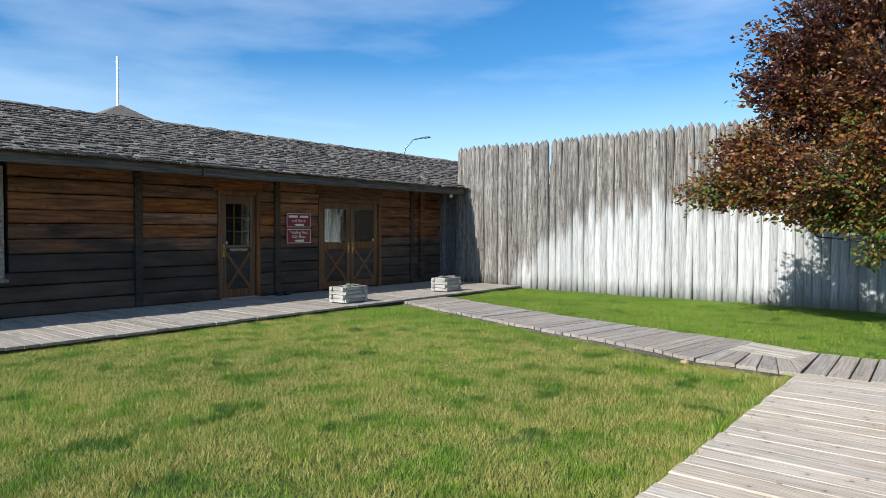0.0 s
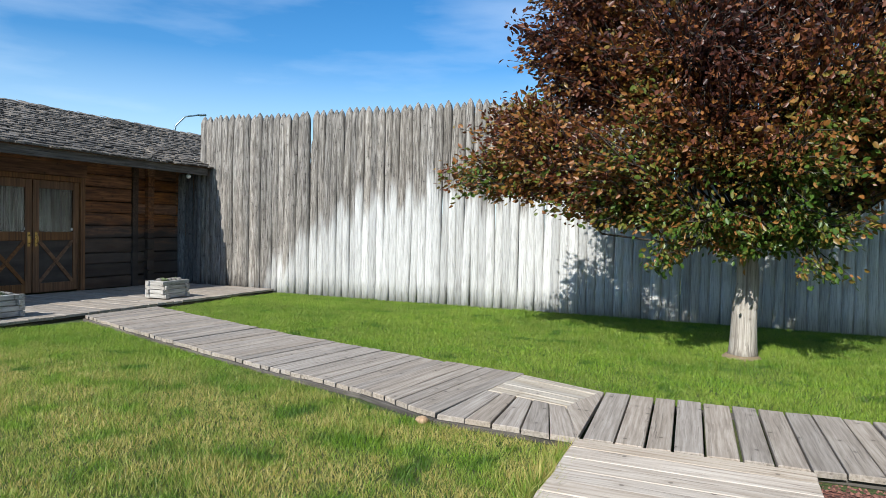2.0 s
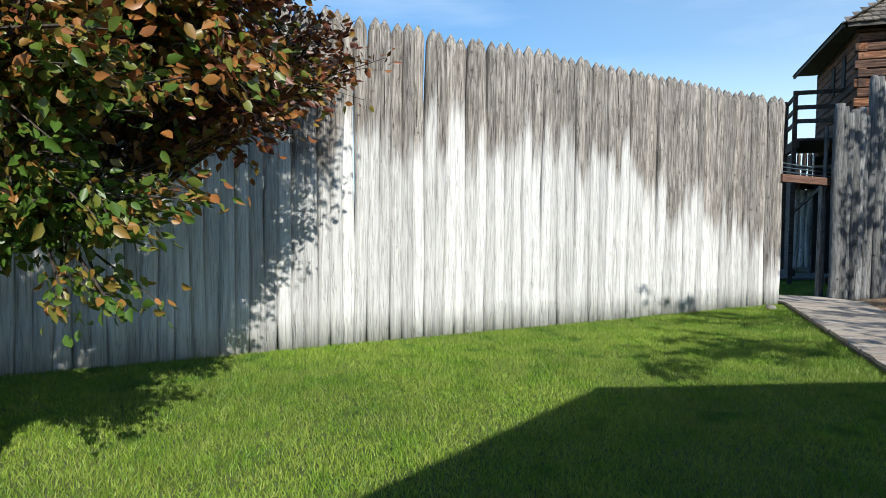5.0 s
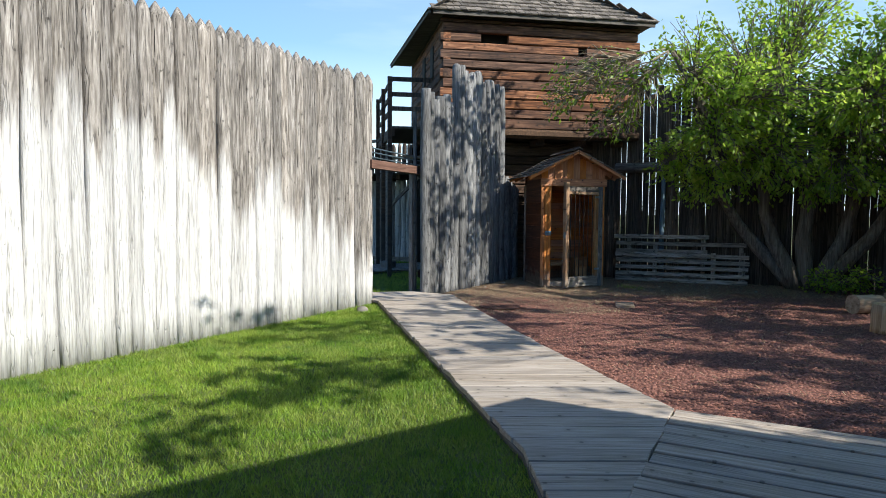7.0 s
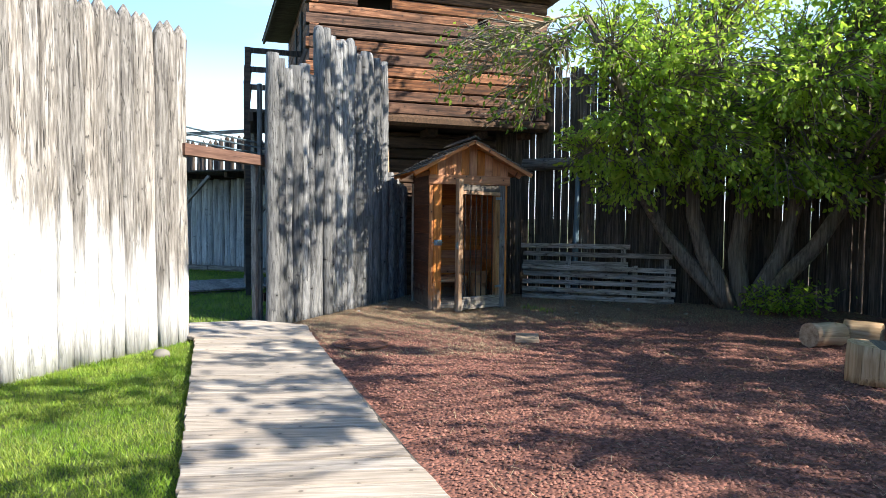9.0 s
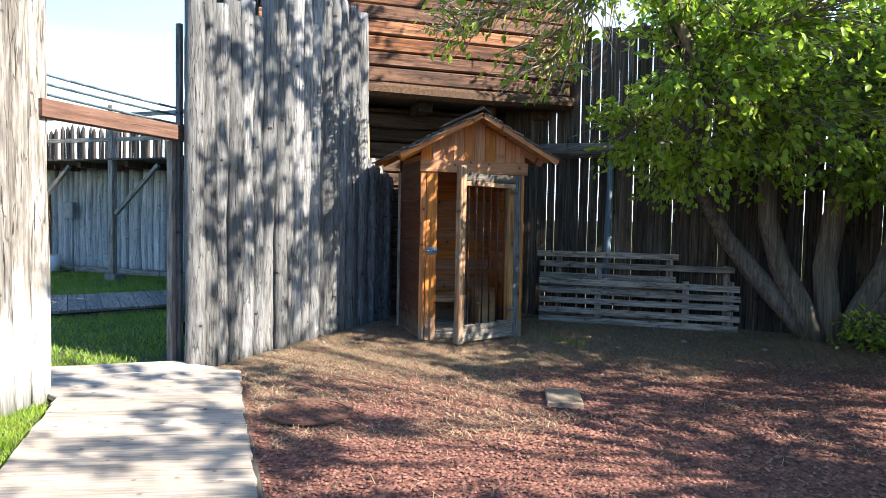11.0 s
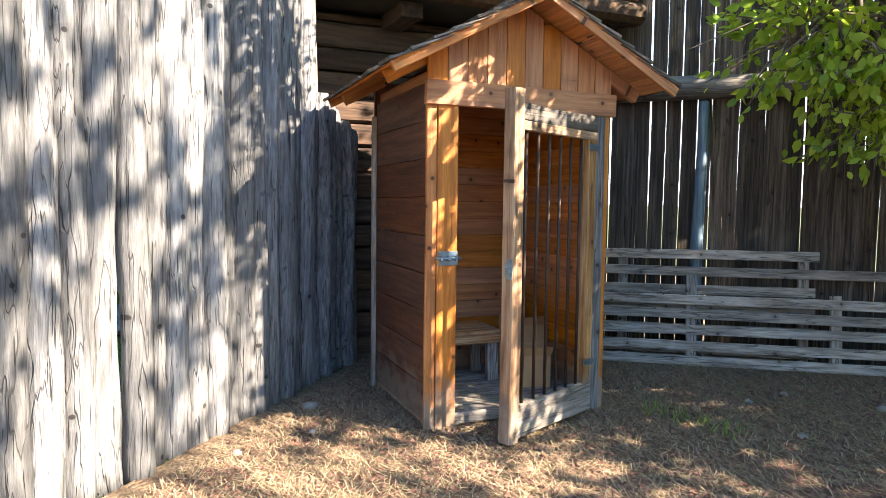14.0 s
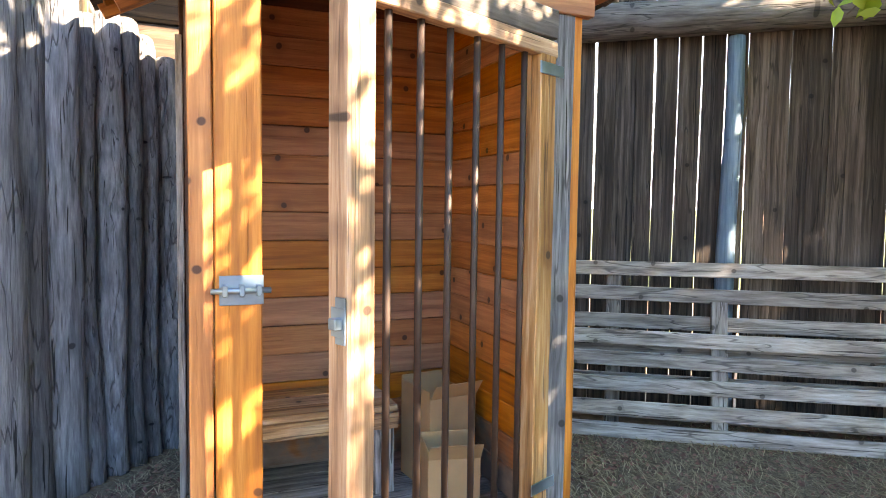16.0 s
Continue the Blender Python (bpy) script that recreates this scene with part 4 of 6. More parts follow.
def shake_island_material():
    n = Nodes("weathered cedar shakes")
    p, pick = n.place(), n.island()
    g = n.noise(n.stretch(p, (2, 30, 6)), 1.5, 6)
    col = n.mix(n.span(g, 0.3, 0.7), rgb(0.05, 0.042, 0.035), rgb(0.19, 0.165, 0.14))
    tone = n.put("HueSaturation", Color=col)
    n.set(tone.inputs["Value"], n.span(pick, 0, 1, 0.5, 1.6))
    return n.done(tone.outputs[0], 0.95, 0.0, n.bump(g, 0.6, 0.01))


M_SHAKE_MANY = shake_island_material()
tagged(part("shakes", mesh("shakes", *gather(rest), M_SHAKE_MANY), roof), kind="stuff")


def glazed(owner, y0, y1, z0, z1, cols, rows, bar=0.022, x=HX - 0.02):
    """Panes and glazing bars in an opening of a wall that faces +x."""
    part("glass", solid("glass", M_GLASS, [(x - 0.006, x, y0, y1, z0, z1)], 0), owner).visible_shadow = False
    for i in range(1, cols):
        y = y0 + (y1 - y0) * i / cols
        part("glazing_bar", solid("glazing_bar", M_DOOR, [(x - 0.012, x + 0.014, y - bar / 2, y + bar / 2, z0, z1)], 0.003), owner)
    for i in range(1, rows):
        z = z0 + (z1 - z0) * i / rows
        part("glazing_bar", solid("glazing_bar", M_DOOR, [(x - 0.011, x + 0.012, y0, y1, z - bar / 2, z + bar / 2)], 0.003), owner)


def panel_door(name, label, y0, y1, z1, glass, cols, rows, knob_side):
    """A timber door: stiles, rails, a glazed upper half, a crossed lower panel."""
    d = thing(name, label, "door", kind="structure")
    x = HX - 0.04
    s = 0.12
    g0, g1 = glass
    for a, b in ((y0, y0 + s), (y1 - s, y1)):
        part("stile", solid("stile", M_DOOR, [(x - 0.03, x + 0.02, a, b, 0.03, z1)], 0.004), d)
    for a, b in ((0.03, 0.2), (g0 - 0.16, g0), (g1, z1)):
        part("rail", solid("rail", M_DOOR, [(x - 0.028, x + 0.018, y0 + s, y1 - s, a, b)], 0.004), d)
    part("panel", solid("panel", M_POST, [(x - 0.02, x - 0.002, y0 + s, y1 - s, 0.2, g0 - 0.16)], 0.002), d)
    lo, hi = 0.2, g0 - 0.16
    for a, b in (((y0 + s, lo), (y1 - s, hi)), ((y0 + s, hi), (y1 - s, lo))):
        plank(d, "cross_brace", M_DOOR, (x - 0.002, *a), (x - 0.002, *b), 0.07, 0.014 if b[1] == hi else 0.018, up=(1, 0, 0))
    glazed(d, y0 + s, y1 - s, g0, g1, cols, rows, x=x)
    k = y0 + 0.06 if knob_side < 0 else y1 - 0.06
    part("handle_plate", solid("handle_plate", M_BRASS, [(x + 0.02, x + 0.026, k - 0.025, k + 0.025, 0.88, 1.14)], 0.002), d, None, "worn brass plate")
    part("handle", tube("handle", [(x + 0.03, k, 0.93), (x + 0.075, k, 0.96), (x + 0.075, k, 1.06), (x + 0.03, k, 1.09)], [0.01] * 4, M_BRASS, 8), d, None, "worn brass handle")
    return d


def casing(owner, y0, y1, z1, w=0.1):
    x = HX
    part("casing", solid("casing", M_DOOR, [(x - 0.1, x + 0.035, y0 - w, y0 - 0.006, 0.0, z1 + w)], 0.005), owner)
    part("casing", solid("casing", M_DOOR, [(x - 0.1, x + 0.035, y1 + 0.006, y1 + w, 0.0, z1 + w)], 0.005), owner)
    part("casing", solid("casing", M_DOOR, [(x - 0.1, x + 0.032, y0 - 0.006, y1 + 0.006, z1 + 0.006, z1 + w)], 0.005), owner)


for y0, y1 in ((7.72, 8.86), (10.36, 12.56)):
    plank(house, "lintel", M_WALL, (HX - 0.12, y0, 2.33), (HX - 0.12, y1, 2.33), 0.25, 0.125, up=(1, 0, 0))
door_staff = panel_door("door_1", "brown timber staff door with nine small panes", 7.88, 8.70, 2.15, (1.12, 1.98), 3, 3, -1)
casing(door_staff, 7.88, 8.70, 2.15)
part("sill", solid("sill", M_DECK, [(HX - 0.1, HX + 0.08, 7.86, 8.72, 0.0, 0.028)], 0.004), door_staff)
door_left = panel_door("door_2", "brown timber double-door leaf with curtained glass", 10.52, 11.45, 2.1, (1.15, 1.95), 1, 1, 1)
casing(door_left, 10.52, 12.40, 2.1)
door_right = panel_door("door_3", "brown timber double-door leaf with curtained glass", 11.47, 12.40, 2.1, (1.15, 1.95), 1, 1, -1)


def curtain(y0, y1, z0, z1, x):
    v, f = [], []
    n = 40
    for i in range(n + 1):
        y = y0 + (y1 - y0) * i / n
        d = 0.03 * math.sin(i * 1.35) + 0.012 * math.sin(i * 2.9)
        for z, k in ((z0, 1.4), (0.5 * (z0 + z1), 1.0), (z1, 0.6)):
            v.append((x + d * k, y + 0.01 * math.sin(i * 0.8 + z), z))
    for i in range(n):
        for j in range(2):
            a = i * 3 + j
            f.append((a, a + 3, a + 4, a + 1))
    me = mesh("curtain", v, f, M_CLOTH)
    for p in me.polygons:
        p.use_smooth = True
    ob = tagged(new("curtain", me), "pale pleated curtain hanging behind door glass", "curtain", "door curtains")
    mod = ob.modifiers.new("cloth", "SOLIDIFY")
    mod.thickness = 0.003


curtain(10.63, 11.34, 1.1, 2.0, HX - 0.12)
curtain(11.58, 12.29, 1.1, 2.0, HX - 0.12)

window_west = thing("window_1", "wide brown-framed window of the log building", "window", kind="structure")
for b in ((HX - 0.1, HX + 0.03, 3.88, 3.98, 0.62, 2.45), (HX - 0.1, HX + 0.03, 1.7, 1.8, 0.62, 2.45), (HX - 0.1, HX + 0.03, 1.8, 3.88, 2.35, 2.45), (HX - 0.1, HX + 0.09, 1.66, 4.02, 0.58, 0.64)):
    part("window_frame", solid("window_frame", M_GREY_BOARD, [b], 0.005), window_west)
glazed(window_west, 1.8, 3.88, 0.64, 2.35, 4, 3)


def letters(owner, text, size, m, mat=M_LETTER, name="lettering", spread=1.0):
    c = bpy.data.curves.new(name, "FONT")
    c.body, c.size, c.align_x, c.align_y, c.extrude, c.space_line = text, size, "CENTER", "CENTER", 0.0015, spread
    ob = new(name, c)
    me = bpy.data.meshes.new_from_object(ob.evaluated_get(bpy.context.evaluated_depsgraph_get()))
    bpy.data.objects.remove(ob)
    bpy.data.curves.remove(c)
    me.name = name
    me.materials.clear()
    me.materials.append(mat)
    return part(name, me, owner, m)


FACE_EAST = Matrix(((0, 0, 1, 0), (1, 0, 0, 0), (0, 1, 0, 0), (0, 0, 0, 1)))     # writing on a wall that faces +x


def wall_sign(lines, y, z, label):
    s = thing("wall_sign", label, "sign", Matrix.Translation((HX + 0.018, y, z)), "maroon signs by the doors")
    part("sign_board", solid("sign_board", M_SIGN, [(0, 0.018, -0.345, 0.345, -0.165, 0.165)], 0.004), s)
    b = 0.012
    for k, box in enumerate(((0.018, 0.0205, -0.335, 0.335, 0.145, 0.145 + b), (0.018, 0.0205, -0.335, 0.335, -0.157, -0.157 + b), (0.018, 0.0205, -0.335, -0.335 + b, -0.145, 0.145), (0.018, 0.0205, 0.335 - b, 0.335, -0.145, 0.145))):
        part("border", solid("border", M_LETTER, [box], 0), s)
    if lines[0]:
        letters(s, lines[0], 0.098, Matrix.Translation((0.021, 0, 0.085)) @ FACE_EAST)
    else:       # worn line that cannot be read
        for a, b in ((-0.28, -0.03), (0.03, 0.27)):
            part("worn_word", solid("worn_word", M_LETTER, [(0.018, 0.0205, a, b, 0.06, 0.11)], 0), s)
    letters(s, lines[1], 0.098, Matrix.Translation((0.021, 0, -0.012)) @ FACE_EAST)
    part("arrow", solid("arrow", M_LETTER, [(0.018, 0.0205, -0.08, 0.12, -0.125, -0.08), (0.018, 0.0205, -0.12, -0.08, -0.115, -0.09), (0.018, 0.0205, 0.12, 0.15, -0.13, -0.075)], 0), s)
    return s


wall_sign(("", "and Store"), 9.83, 1.66, "maroon sign with cream lettering on the log wall")
wall_sign(("Trading Post", "Gift Shop"), 9.83, 1.30, "maroon sign with cream lettering on the log wall")
plate = thing("door_plate", "small dark staff-only sign on the door", "sign", Matrix.Translation((HX - 0.018, 8.29, 1.02)))
part("plate", solid("plate", M_DARK, [(0, 0.012, -0.3, 0.3, -0.05, 0.05)], 0.003), plate)
letters(plate, "STAFF ONLY", 0.075, Matrix.Translation((0.0125, 0, 0)) @ FACE_EAST)
for y, z in ((7.98, 1.17), (11.38, 1.2), (12.3, 1.2)):
    lab = thing("glass_label", "small white notice stuck on door glass", "notice", Matrix.Translation((HX - 0.037, y, z)))
    part("notice", solid("notice", M_WHITE, [(0, 0.002, -0.06, 0.06, -0.025, 0.025)], 0), lab)
shoes = thing("boot_scraper", "small black boot scraper on the boardwalk", "boot scraper", Matrix.Translation((-11.55, 9.2, 0.02)))
part("scraper", solid("scraper", M_BLACK, [(-0.12, 0.12, -0.18, -0.05, 0, 0.07), (-0.12, 0.12, 0.03, 0.16, 0, 0.06)], 0.02), shoes)
lampball = thing("eave_lamp", "small white globe lamp under the eave", "lamp", Matrix.Translation((-10.95, 14.35, 2.38)))
bm = bmesh.new()
bmesh.ops.create_uvsphere(bm, u_segments=14, v_segments=8, radius=0.05)
me = bpy.data.meshes.new("globe")
bm.to_mesh(me)
bm.free()
me.materials.append(M_WHITE)
part("globe", me, lampball)
part("stem", tube("stem", [(0, 0, 0.03), (0, 0, 0.1)], [0.015, 0.02], M_WHITE, 8), lampball)

# things beyond the roof
pole = thing("flagpole", "bare white flagpole beyond the shake roof", "flagpole", Matrix.Translation((-31.5, 14.8, -0.1)))
part("pole", tube("pole", [(0, 0, 0), (0, 0, 5), (0, 0, 9.7)], [0.08, 0.07, 0.055], M_WHITE, 10), pole)
cupola = thing("cupola_roof", "small grey hipped roof of a distant building", "roof", Matrix.Translation((-31.5, 14.8, 6.95)))
part("hip_roof", mesh("hip_roof", [(-1.2, -1.2, -0.3), (1.2, -1.2, -0.3), (1.2, 1.2, -0.3), (-1.2, 1.2, -0.3), (-0.3, 0, 0.35), (0.3, 0, 0.35)], [(0, 1, 5, 4), (1, 2, 5), (2, 3, 4, 5), (3, 0, 4), (3, 2, 1, 0)], M_SHAKE_MANY), cupola)
part("drum", solid("drum", M_FASCIA, [(-1.0, 1.0, -1.0, 1.0, -7.05, -0.3)], 0.02), cupola)
street = thing("street_lamp", "distant grey street lamp with a curved arm", "street lamp", Matrix.Translation((-26.9, 29.6, -0.4)))
part("pole", tube("pole", [(0, 0, 0), (0, 0, 6.0), (0.15, 0.1, 6.8), (0.5, 0.4, 7.3), (1.1, 0.9, 7.45)], [0.08, 0.06, 0.05, 0.045, 0.04], M_STEEL, 8), street)
part("lamp_head", solid("lamp_head", M_STEEL, [(0.95, 1.4, 0.8, 1.0, 7.38, 7.48)], 0.03), street)


# ---- planters ----
def planter(x, y, turn, group):
    p = thing("planter", "grey whitewashed timber planter box with stones and succulents", "planter", pose(x, y, 0.01, 0, 0, turn), group)
    L, W = 0.62, 0.40
    for i in range(4):
        z = 0.02 + i * 0.077
        o = 0.03 if i % 2 else 0.0
        for s in (-1, 1):
            plank(p, "side_timber", M_PLANTER, (-L / 2 - o, s * (W / 2 - 0.04), z), (L / 2 + o, s * (W / 2 - 0.04), z), 0.07, 0.071, seeds=4, rough=0.005)
            plank(p, "end_timber", M_PLANTER, (s * (L / 2 - 0.04), -W / 2 - 0.03 + o, z), (s * (L / 2 - 0.04), W / 2 + 0.03 - o, z), 0.07, 0.069, seeds=4, rough=0.005)
    part("soil", solid("soil", M_DARK, [(-L / 2 + 0.08, L / 2 - 0.08, -W / 2 + 0.08, W / 2 - 0.08, 0.1, 0.29)], 0), p)
    return p


def stone(r, q, mat=M_STONE):
    bm = bmesh.new()
    bmesh.ops.create_icosphere(bm, subdivisions=2, radius=r)
    off = Vector((q.uniform(0, 50), q.uniform(0, 50), 0))
    for v in bm.verts:
        v.co *= 1 + 0.35 * noise.noise(v.co / r * 1.1 + off)
        v.co.z *= 0.65
    me = bpy.data.meshes.new("stone")
    bm.to_mesh(me)
    bm.free()
    me.materials.append(mat)
    for f in me.polygons:
        f.use_smooth = True
    return me


def rosette(r, q):
    pieces = []
    for ring, (k, tilt) in enumerate(((9, 25), (7, 50), (5, 75))):
        for i in range(k):
            a, rr = 6.283 * (i + ring * 0.4) / k, r * (1 - 0.25 * ring)
            m = pose(0, 0, 0.01 * ring, 0, 0, math.degrees(a)) @ pose(0, 0, 0, 0, -tilt, 0)
            v = [m @ Vector(c) for c in ((0, -0.2 * rr, 0), (0.6 * rr, -0.32 * rr, 0.02 * rr), (rr, 0, 0.1 * rr), (0.6 * rr, 0.32 * rr, 0.02 * rr), (0, 0.2 * rr, 0), (0.5 * rr, 0, -0.12 * rr))]
            pieces.append((v, [(0, 1, 5), (1, 2, 5), (2, 3, 5), (3, 4, 5), (4, 3, 1, 0), (3, 2, 1)]))
    return mesh("rosette", *gather(pieces), M_SUCCULENT)


pr = random.Random(5)
for x, y, turn in ((-9.42, 9.2, 93), (-9.52, 12.4, 95)):
    planter(x, y, turn, "planters on the boardwalk")
    for i in range(7):
        a, b = pr.uniform(-0.2, 0.2), pr.uniform(-0.09, 0.09)
        m = pose(x, y, 0.33, 0, 0, turn) @ Matrix.Translation((a, b, 0))
        ob = new("stone", stone(pr.uniform(0.045, 0.075), pr))
        ob.matrix_basis = m
        tagged(ob, "grey rounded field stone in the planter", "stone", "planter stones")
    for i in range(6):
        a, b = pr.uniform(-0.2, 0.2), pr.uniform(-0.1, 0.1)
        ob = new("succulent", rosette(pr.uniform(0.06, 0.09), pr))
        ob.matrix_basis = pose(x, y, 0.315, 0, 0, turn) @ Matrix.Translation((a, b, 0))
        tagged(ob, "grey-green succulent rosette in the planter", "plant", "planter succulents")


# ---- log tower at the corner ----
TOWER = Matrix.Translation((15.523, 15.532, 0)) @ pose(0, 0, 0, 0, 0, -50.83)      # x along the front, y inwards
tower = thing("log_tower", "red-brown log blockhouse tower with an overhanging upper storey", "tower", TOWER)
TL, TD = 4.47, 4.85


def log_box(owner, x0, x1, y0, y1, z0, z1, course, mat, holes=(), t=0.16, name="tower_log"):
    """Four walls of squared logs with lapped corners; holes are (x0, x1, z0, z1) in the front."""
    z, row = z0, 0
    while z < z1 - 0.02:
        h = min(course * rng.uniform(0.9, 1.1), z1 - z)
        mid, lap = z + h / 2, 0.06 if row % 2 else 0.0
        cuts = [(x0 - lap, x1 + lap)]
        for a, b, c, d in holes:
            if c < mid < d:
                cuts = [q for p in cuts for q in ((p[0], min(p[1], a)), (max(p[0], b), p[1])) if q[1] - q[0] > 0.02]
        for a, b in cuts:
            o = rng.uniform(-0.015, 0.015)
            plank(owner, name, mat, (a, y0 + t + o, mid), (b, y0 + t + o, mid), h - 0.015, t, up=(0, -1, 0), seeds=2, ease=0.02, rough=0.008)
        plank(owner, name, mat, (x0 + t, y0 + 0.06 - lap, mid), (x0 + t, y1, mid), h - 0.015, t, up=(-1, 0, 0), seeds=1, ease=0.02, rough=0.008)
        z += h
        row += 1


log_box(tower, 0, TL, 0, TD, 3.3, 5.62, 0.2, M_TOWER, ((0.83, 1.45, 5.06, 5.26), (3.06, 3.26, 4.96, 5.18)))
log_box(tower, 0.55, TL - 0.5, 0.8, TD, -0.1, 3.1, 0.22, M_TOWER_SHADE)
# near-black inner sheets; the tower's indoor shade is put into their colour
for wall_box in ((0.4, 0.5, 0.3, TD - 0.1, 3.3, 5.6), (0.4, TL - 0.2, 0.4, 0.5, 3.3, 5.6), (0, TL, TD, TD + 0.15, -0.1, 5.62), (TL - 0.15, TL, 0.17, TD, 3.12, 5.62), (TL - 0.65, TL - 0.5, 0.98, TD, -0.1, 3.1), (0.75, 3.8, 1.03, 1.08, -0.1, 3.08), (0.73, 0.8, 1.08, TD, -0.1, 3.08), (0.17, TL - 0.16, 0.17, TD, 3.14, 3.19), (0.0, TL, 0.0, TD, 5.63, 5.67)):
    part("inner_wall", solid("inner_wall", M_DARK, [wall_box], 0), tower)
for x in (0.3, 1.3, 2.3, 3.3, 4.2):
    plank(tower, "floor_beam", M_TOWER_SHADE, (x, 0.3, 2.99), (x, 1.5, 2.99), 0.2, 0.13)
plank(tower, "sill_log", M_POST, (-0.08, 0.2, 3.2), (TL + 0.06, 0.2, 3.2), 0.19, 0.24, up=(0, -1, 0), ease=0.05, rough=0.02, label="rough dark sill log under the overhang")
for a, b in (((-0.27, -0.27, 5.6), (TL + 0.27, -0.27, 5.6)), ((-0.35, -0.27, 5.6), (-0.57, TD + 0.27, 5.6))):
    plank(tower, "fascia", M_FASCIA, a, b, 0.05, 0.13)
cx, cy = TL / 2, TD / 2
hip = [(-0.4, -0.32, 5.68), (TL + 0.32, -0.32, 5.68), (TL + 0.32, TD + 0.32, 5.68), (-0.62, TD + 0.32, 5.68), (cx, cy, 7.56)]
tower_roof = part("roof", mesh("roof", hip, [(0, 1, 4), (1, 2, 4), (2, 3, 4), (3, 0, 4), (3, 2, 1, 0)], M_FASCIA), tower, None, "grey shake roof of the tower")
pieces = []
for side in range(4):
    turn = Matrix.Translation((cx, cy, 0)) @ pose(0, 0, 0, 0, 0, 90 * side)
    half, depth = (TL / 2, TD / 2) if side % 2 == 0 else (TD / 2, TL / 2)
    pitch = math.degrees(math.atan2(1.88, depth + 0.3))
    for row in range(12):
        y = -depth - 0.34 + row * 0.2
        reach = (half + 0.3) * (1 - row * 0.2 / (depth + 0.3))
        x = -reach
        while x < reach - 0.05:
            w = shake_rng.choice((0.12, 0.15, 0.18))
            m = turn @ Matrix.Translation((x + w / 2, y, 5.69 + (row * 0.2) * math.tan(radians(pitch)))) @ pose(0, 0, 0, 0, 0, 90) @ pose(0, 0, 0, 0, -pitch + 4 + shake_rng.uniform(-2, 2), 0)
            v, f = shake(w, 0.42, 0.025, shake_rng)
            pieces.append(([m @ Vector(c) for c in v], f))
            x += w + 0.01
tagged(part("shakes", mesh("shakes", *gather(pieces), M_SHAKE_MANY), tower_roof), kind="stuff")
for y0 in (1.2, 2.4):       # near-black boxes on the side wall, a slit's shade put into their colour
    part("loophole", solid("loophole", M_DARK, [(-0.03, 0.02, y0, y0 + 0.35, 4.6, 5.3)], 0), tower, None, "dark box standing in for a loophole's shade")
# landing on the side of the tower
for y in (1.4, 3.0, 4.6):
    plank(tower, "landing_post", M_POST, (-0.95, y, -0.1), (-0.95, y, 4.6), 0.1, 0.1, up=(-1, 0, 0))
plank(tower, "landing", M_DARK_PLANK, (-1.0, 3.0, 3.4), (0, 3.0, 3.4), 3.3, 0.06)
plank(tower, "landing_beam", M_POST, (-0.95, 1.3, 3.22), (-0.95, 4.7, 3.22), 0.1, 0.17)
for z in (3.82, 4.15, 4.5):
    plank(tower, "hand_rail", M_DARK_PLANK, (-0.95, 1.4, z), (-0.02, 1.4, z), 0.05, 0.1)
    plank(tower, "hand_rail", M_DARK_PLANK, (-0.95, 1.4, z), (-0.95, 4.6, z), 0.05, 0.1)


# ---- the little lock-up hut ----
HUT = Matrix.Translation((15.6, 13.3, -0.05)) @ pose(0, 0, 0, 0, 0, -51.95)     # x along the front, y to the back
hut = thing("lock_up_hut", "small honey-coloured pine lock-up hut with a gable roof", "hut", HUT)
HW, HD, HH = 1.35, 1.15, 2.36
for x in (0.03, 0.6, 1.1):
    plank(hut, "floor_bearer", M_GREY_BOARD, (x + 0.05, 0.02, 0.0), (x + 0.05, HD, 0.0), 0.09, 0.06)
for i in range(7):
    y = 0.09 + i * 0.165
    plank(hut, "floor_board", M_GREY_BOARD, (0.03, y, 0.062), (HW - 0.03, y, 0.062), 0.158, 0.025)
part("threshold", solid("threshold", M_GREY_BOARD, [(0.21, 1.2, 0.0, 0.05, 0.02, 0.095)], 0.005), hut)
for i in range(9):      # siding boards, darker and redder on the left
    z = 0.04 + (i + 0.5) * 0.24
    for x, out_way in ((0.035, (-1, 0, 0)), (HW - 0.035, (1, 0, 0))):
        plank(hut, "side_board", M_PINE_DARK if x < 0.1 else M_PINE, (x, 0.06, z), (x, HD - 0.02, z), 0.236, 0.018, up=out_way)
for i in range(16):     # lining boards, seen through the door
    z = 0.10 + (i + 0.5) * 0.136
    plank(hut, "back_board", M_PINE, (0.04, HD - 0.03, z), (HW - 0.04, HD - 0.03, z), 0.133, 0.016, up=(0, -1, 0))
    plank(hut, "lining_board", M_PINE, (0.04, 0.07, z), (0.04, HD - 0.05, z), 0.133, 0.014, up=(1, 0, 0))
    plank(hut, "lining_board", M_PINE, (HW - 0.04, 0.07, z), (HW - 0.04, HD - 0.05, z), 0.133, 0.014, up=(-1, 0, 0))
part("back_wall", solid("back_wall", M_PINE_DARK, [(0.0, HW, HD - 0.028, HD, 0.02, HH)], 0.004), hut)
plank(hut, "corner_board", M_PINE, (0.035, 0.028, 0.0), (0.035, 0.028, 2.06), 0.068, 0.028, up=(0, -1, 0))
plank(hut, "front_board", M_PINE, (0.142, 0.028, 0.0), (0.142, 0.028, 2.06), 0.138, 0.03, up=(0, -1, 0))
plank(hut, "corner_post", M_GREY_BOARD, (0.012, HD - 0.02, 0.0), (0.012, HD - 0.02, 2.1), 0.05, 0.03, up=(-1, 0, 0))
plank(hut, "hinge_post", M_GREY_POST, (1.243, 0.05, 0.0), (1.243, 0.05, 2.06), 0.135, 0.06, up=(0, -1, 0), label="silver-grey weathered post")
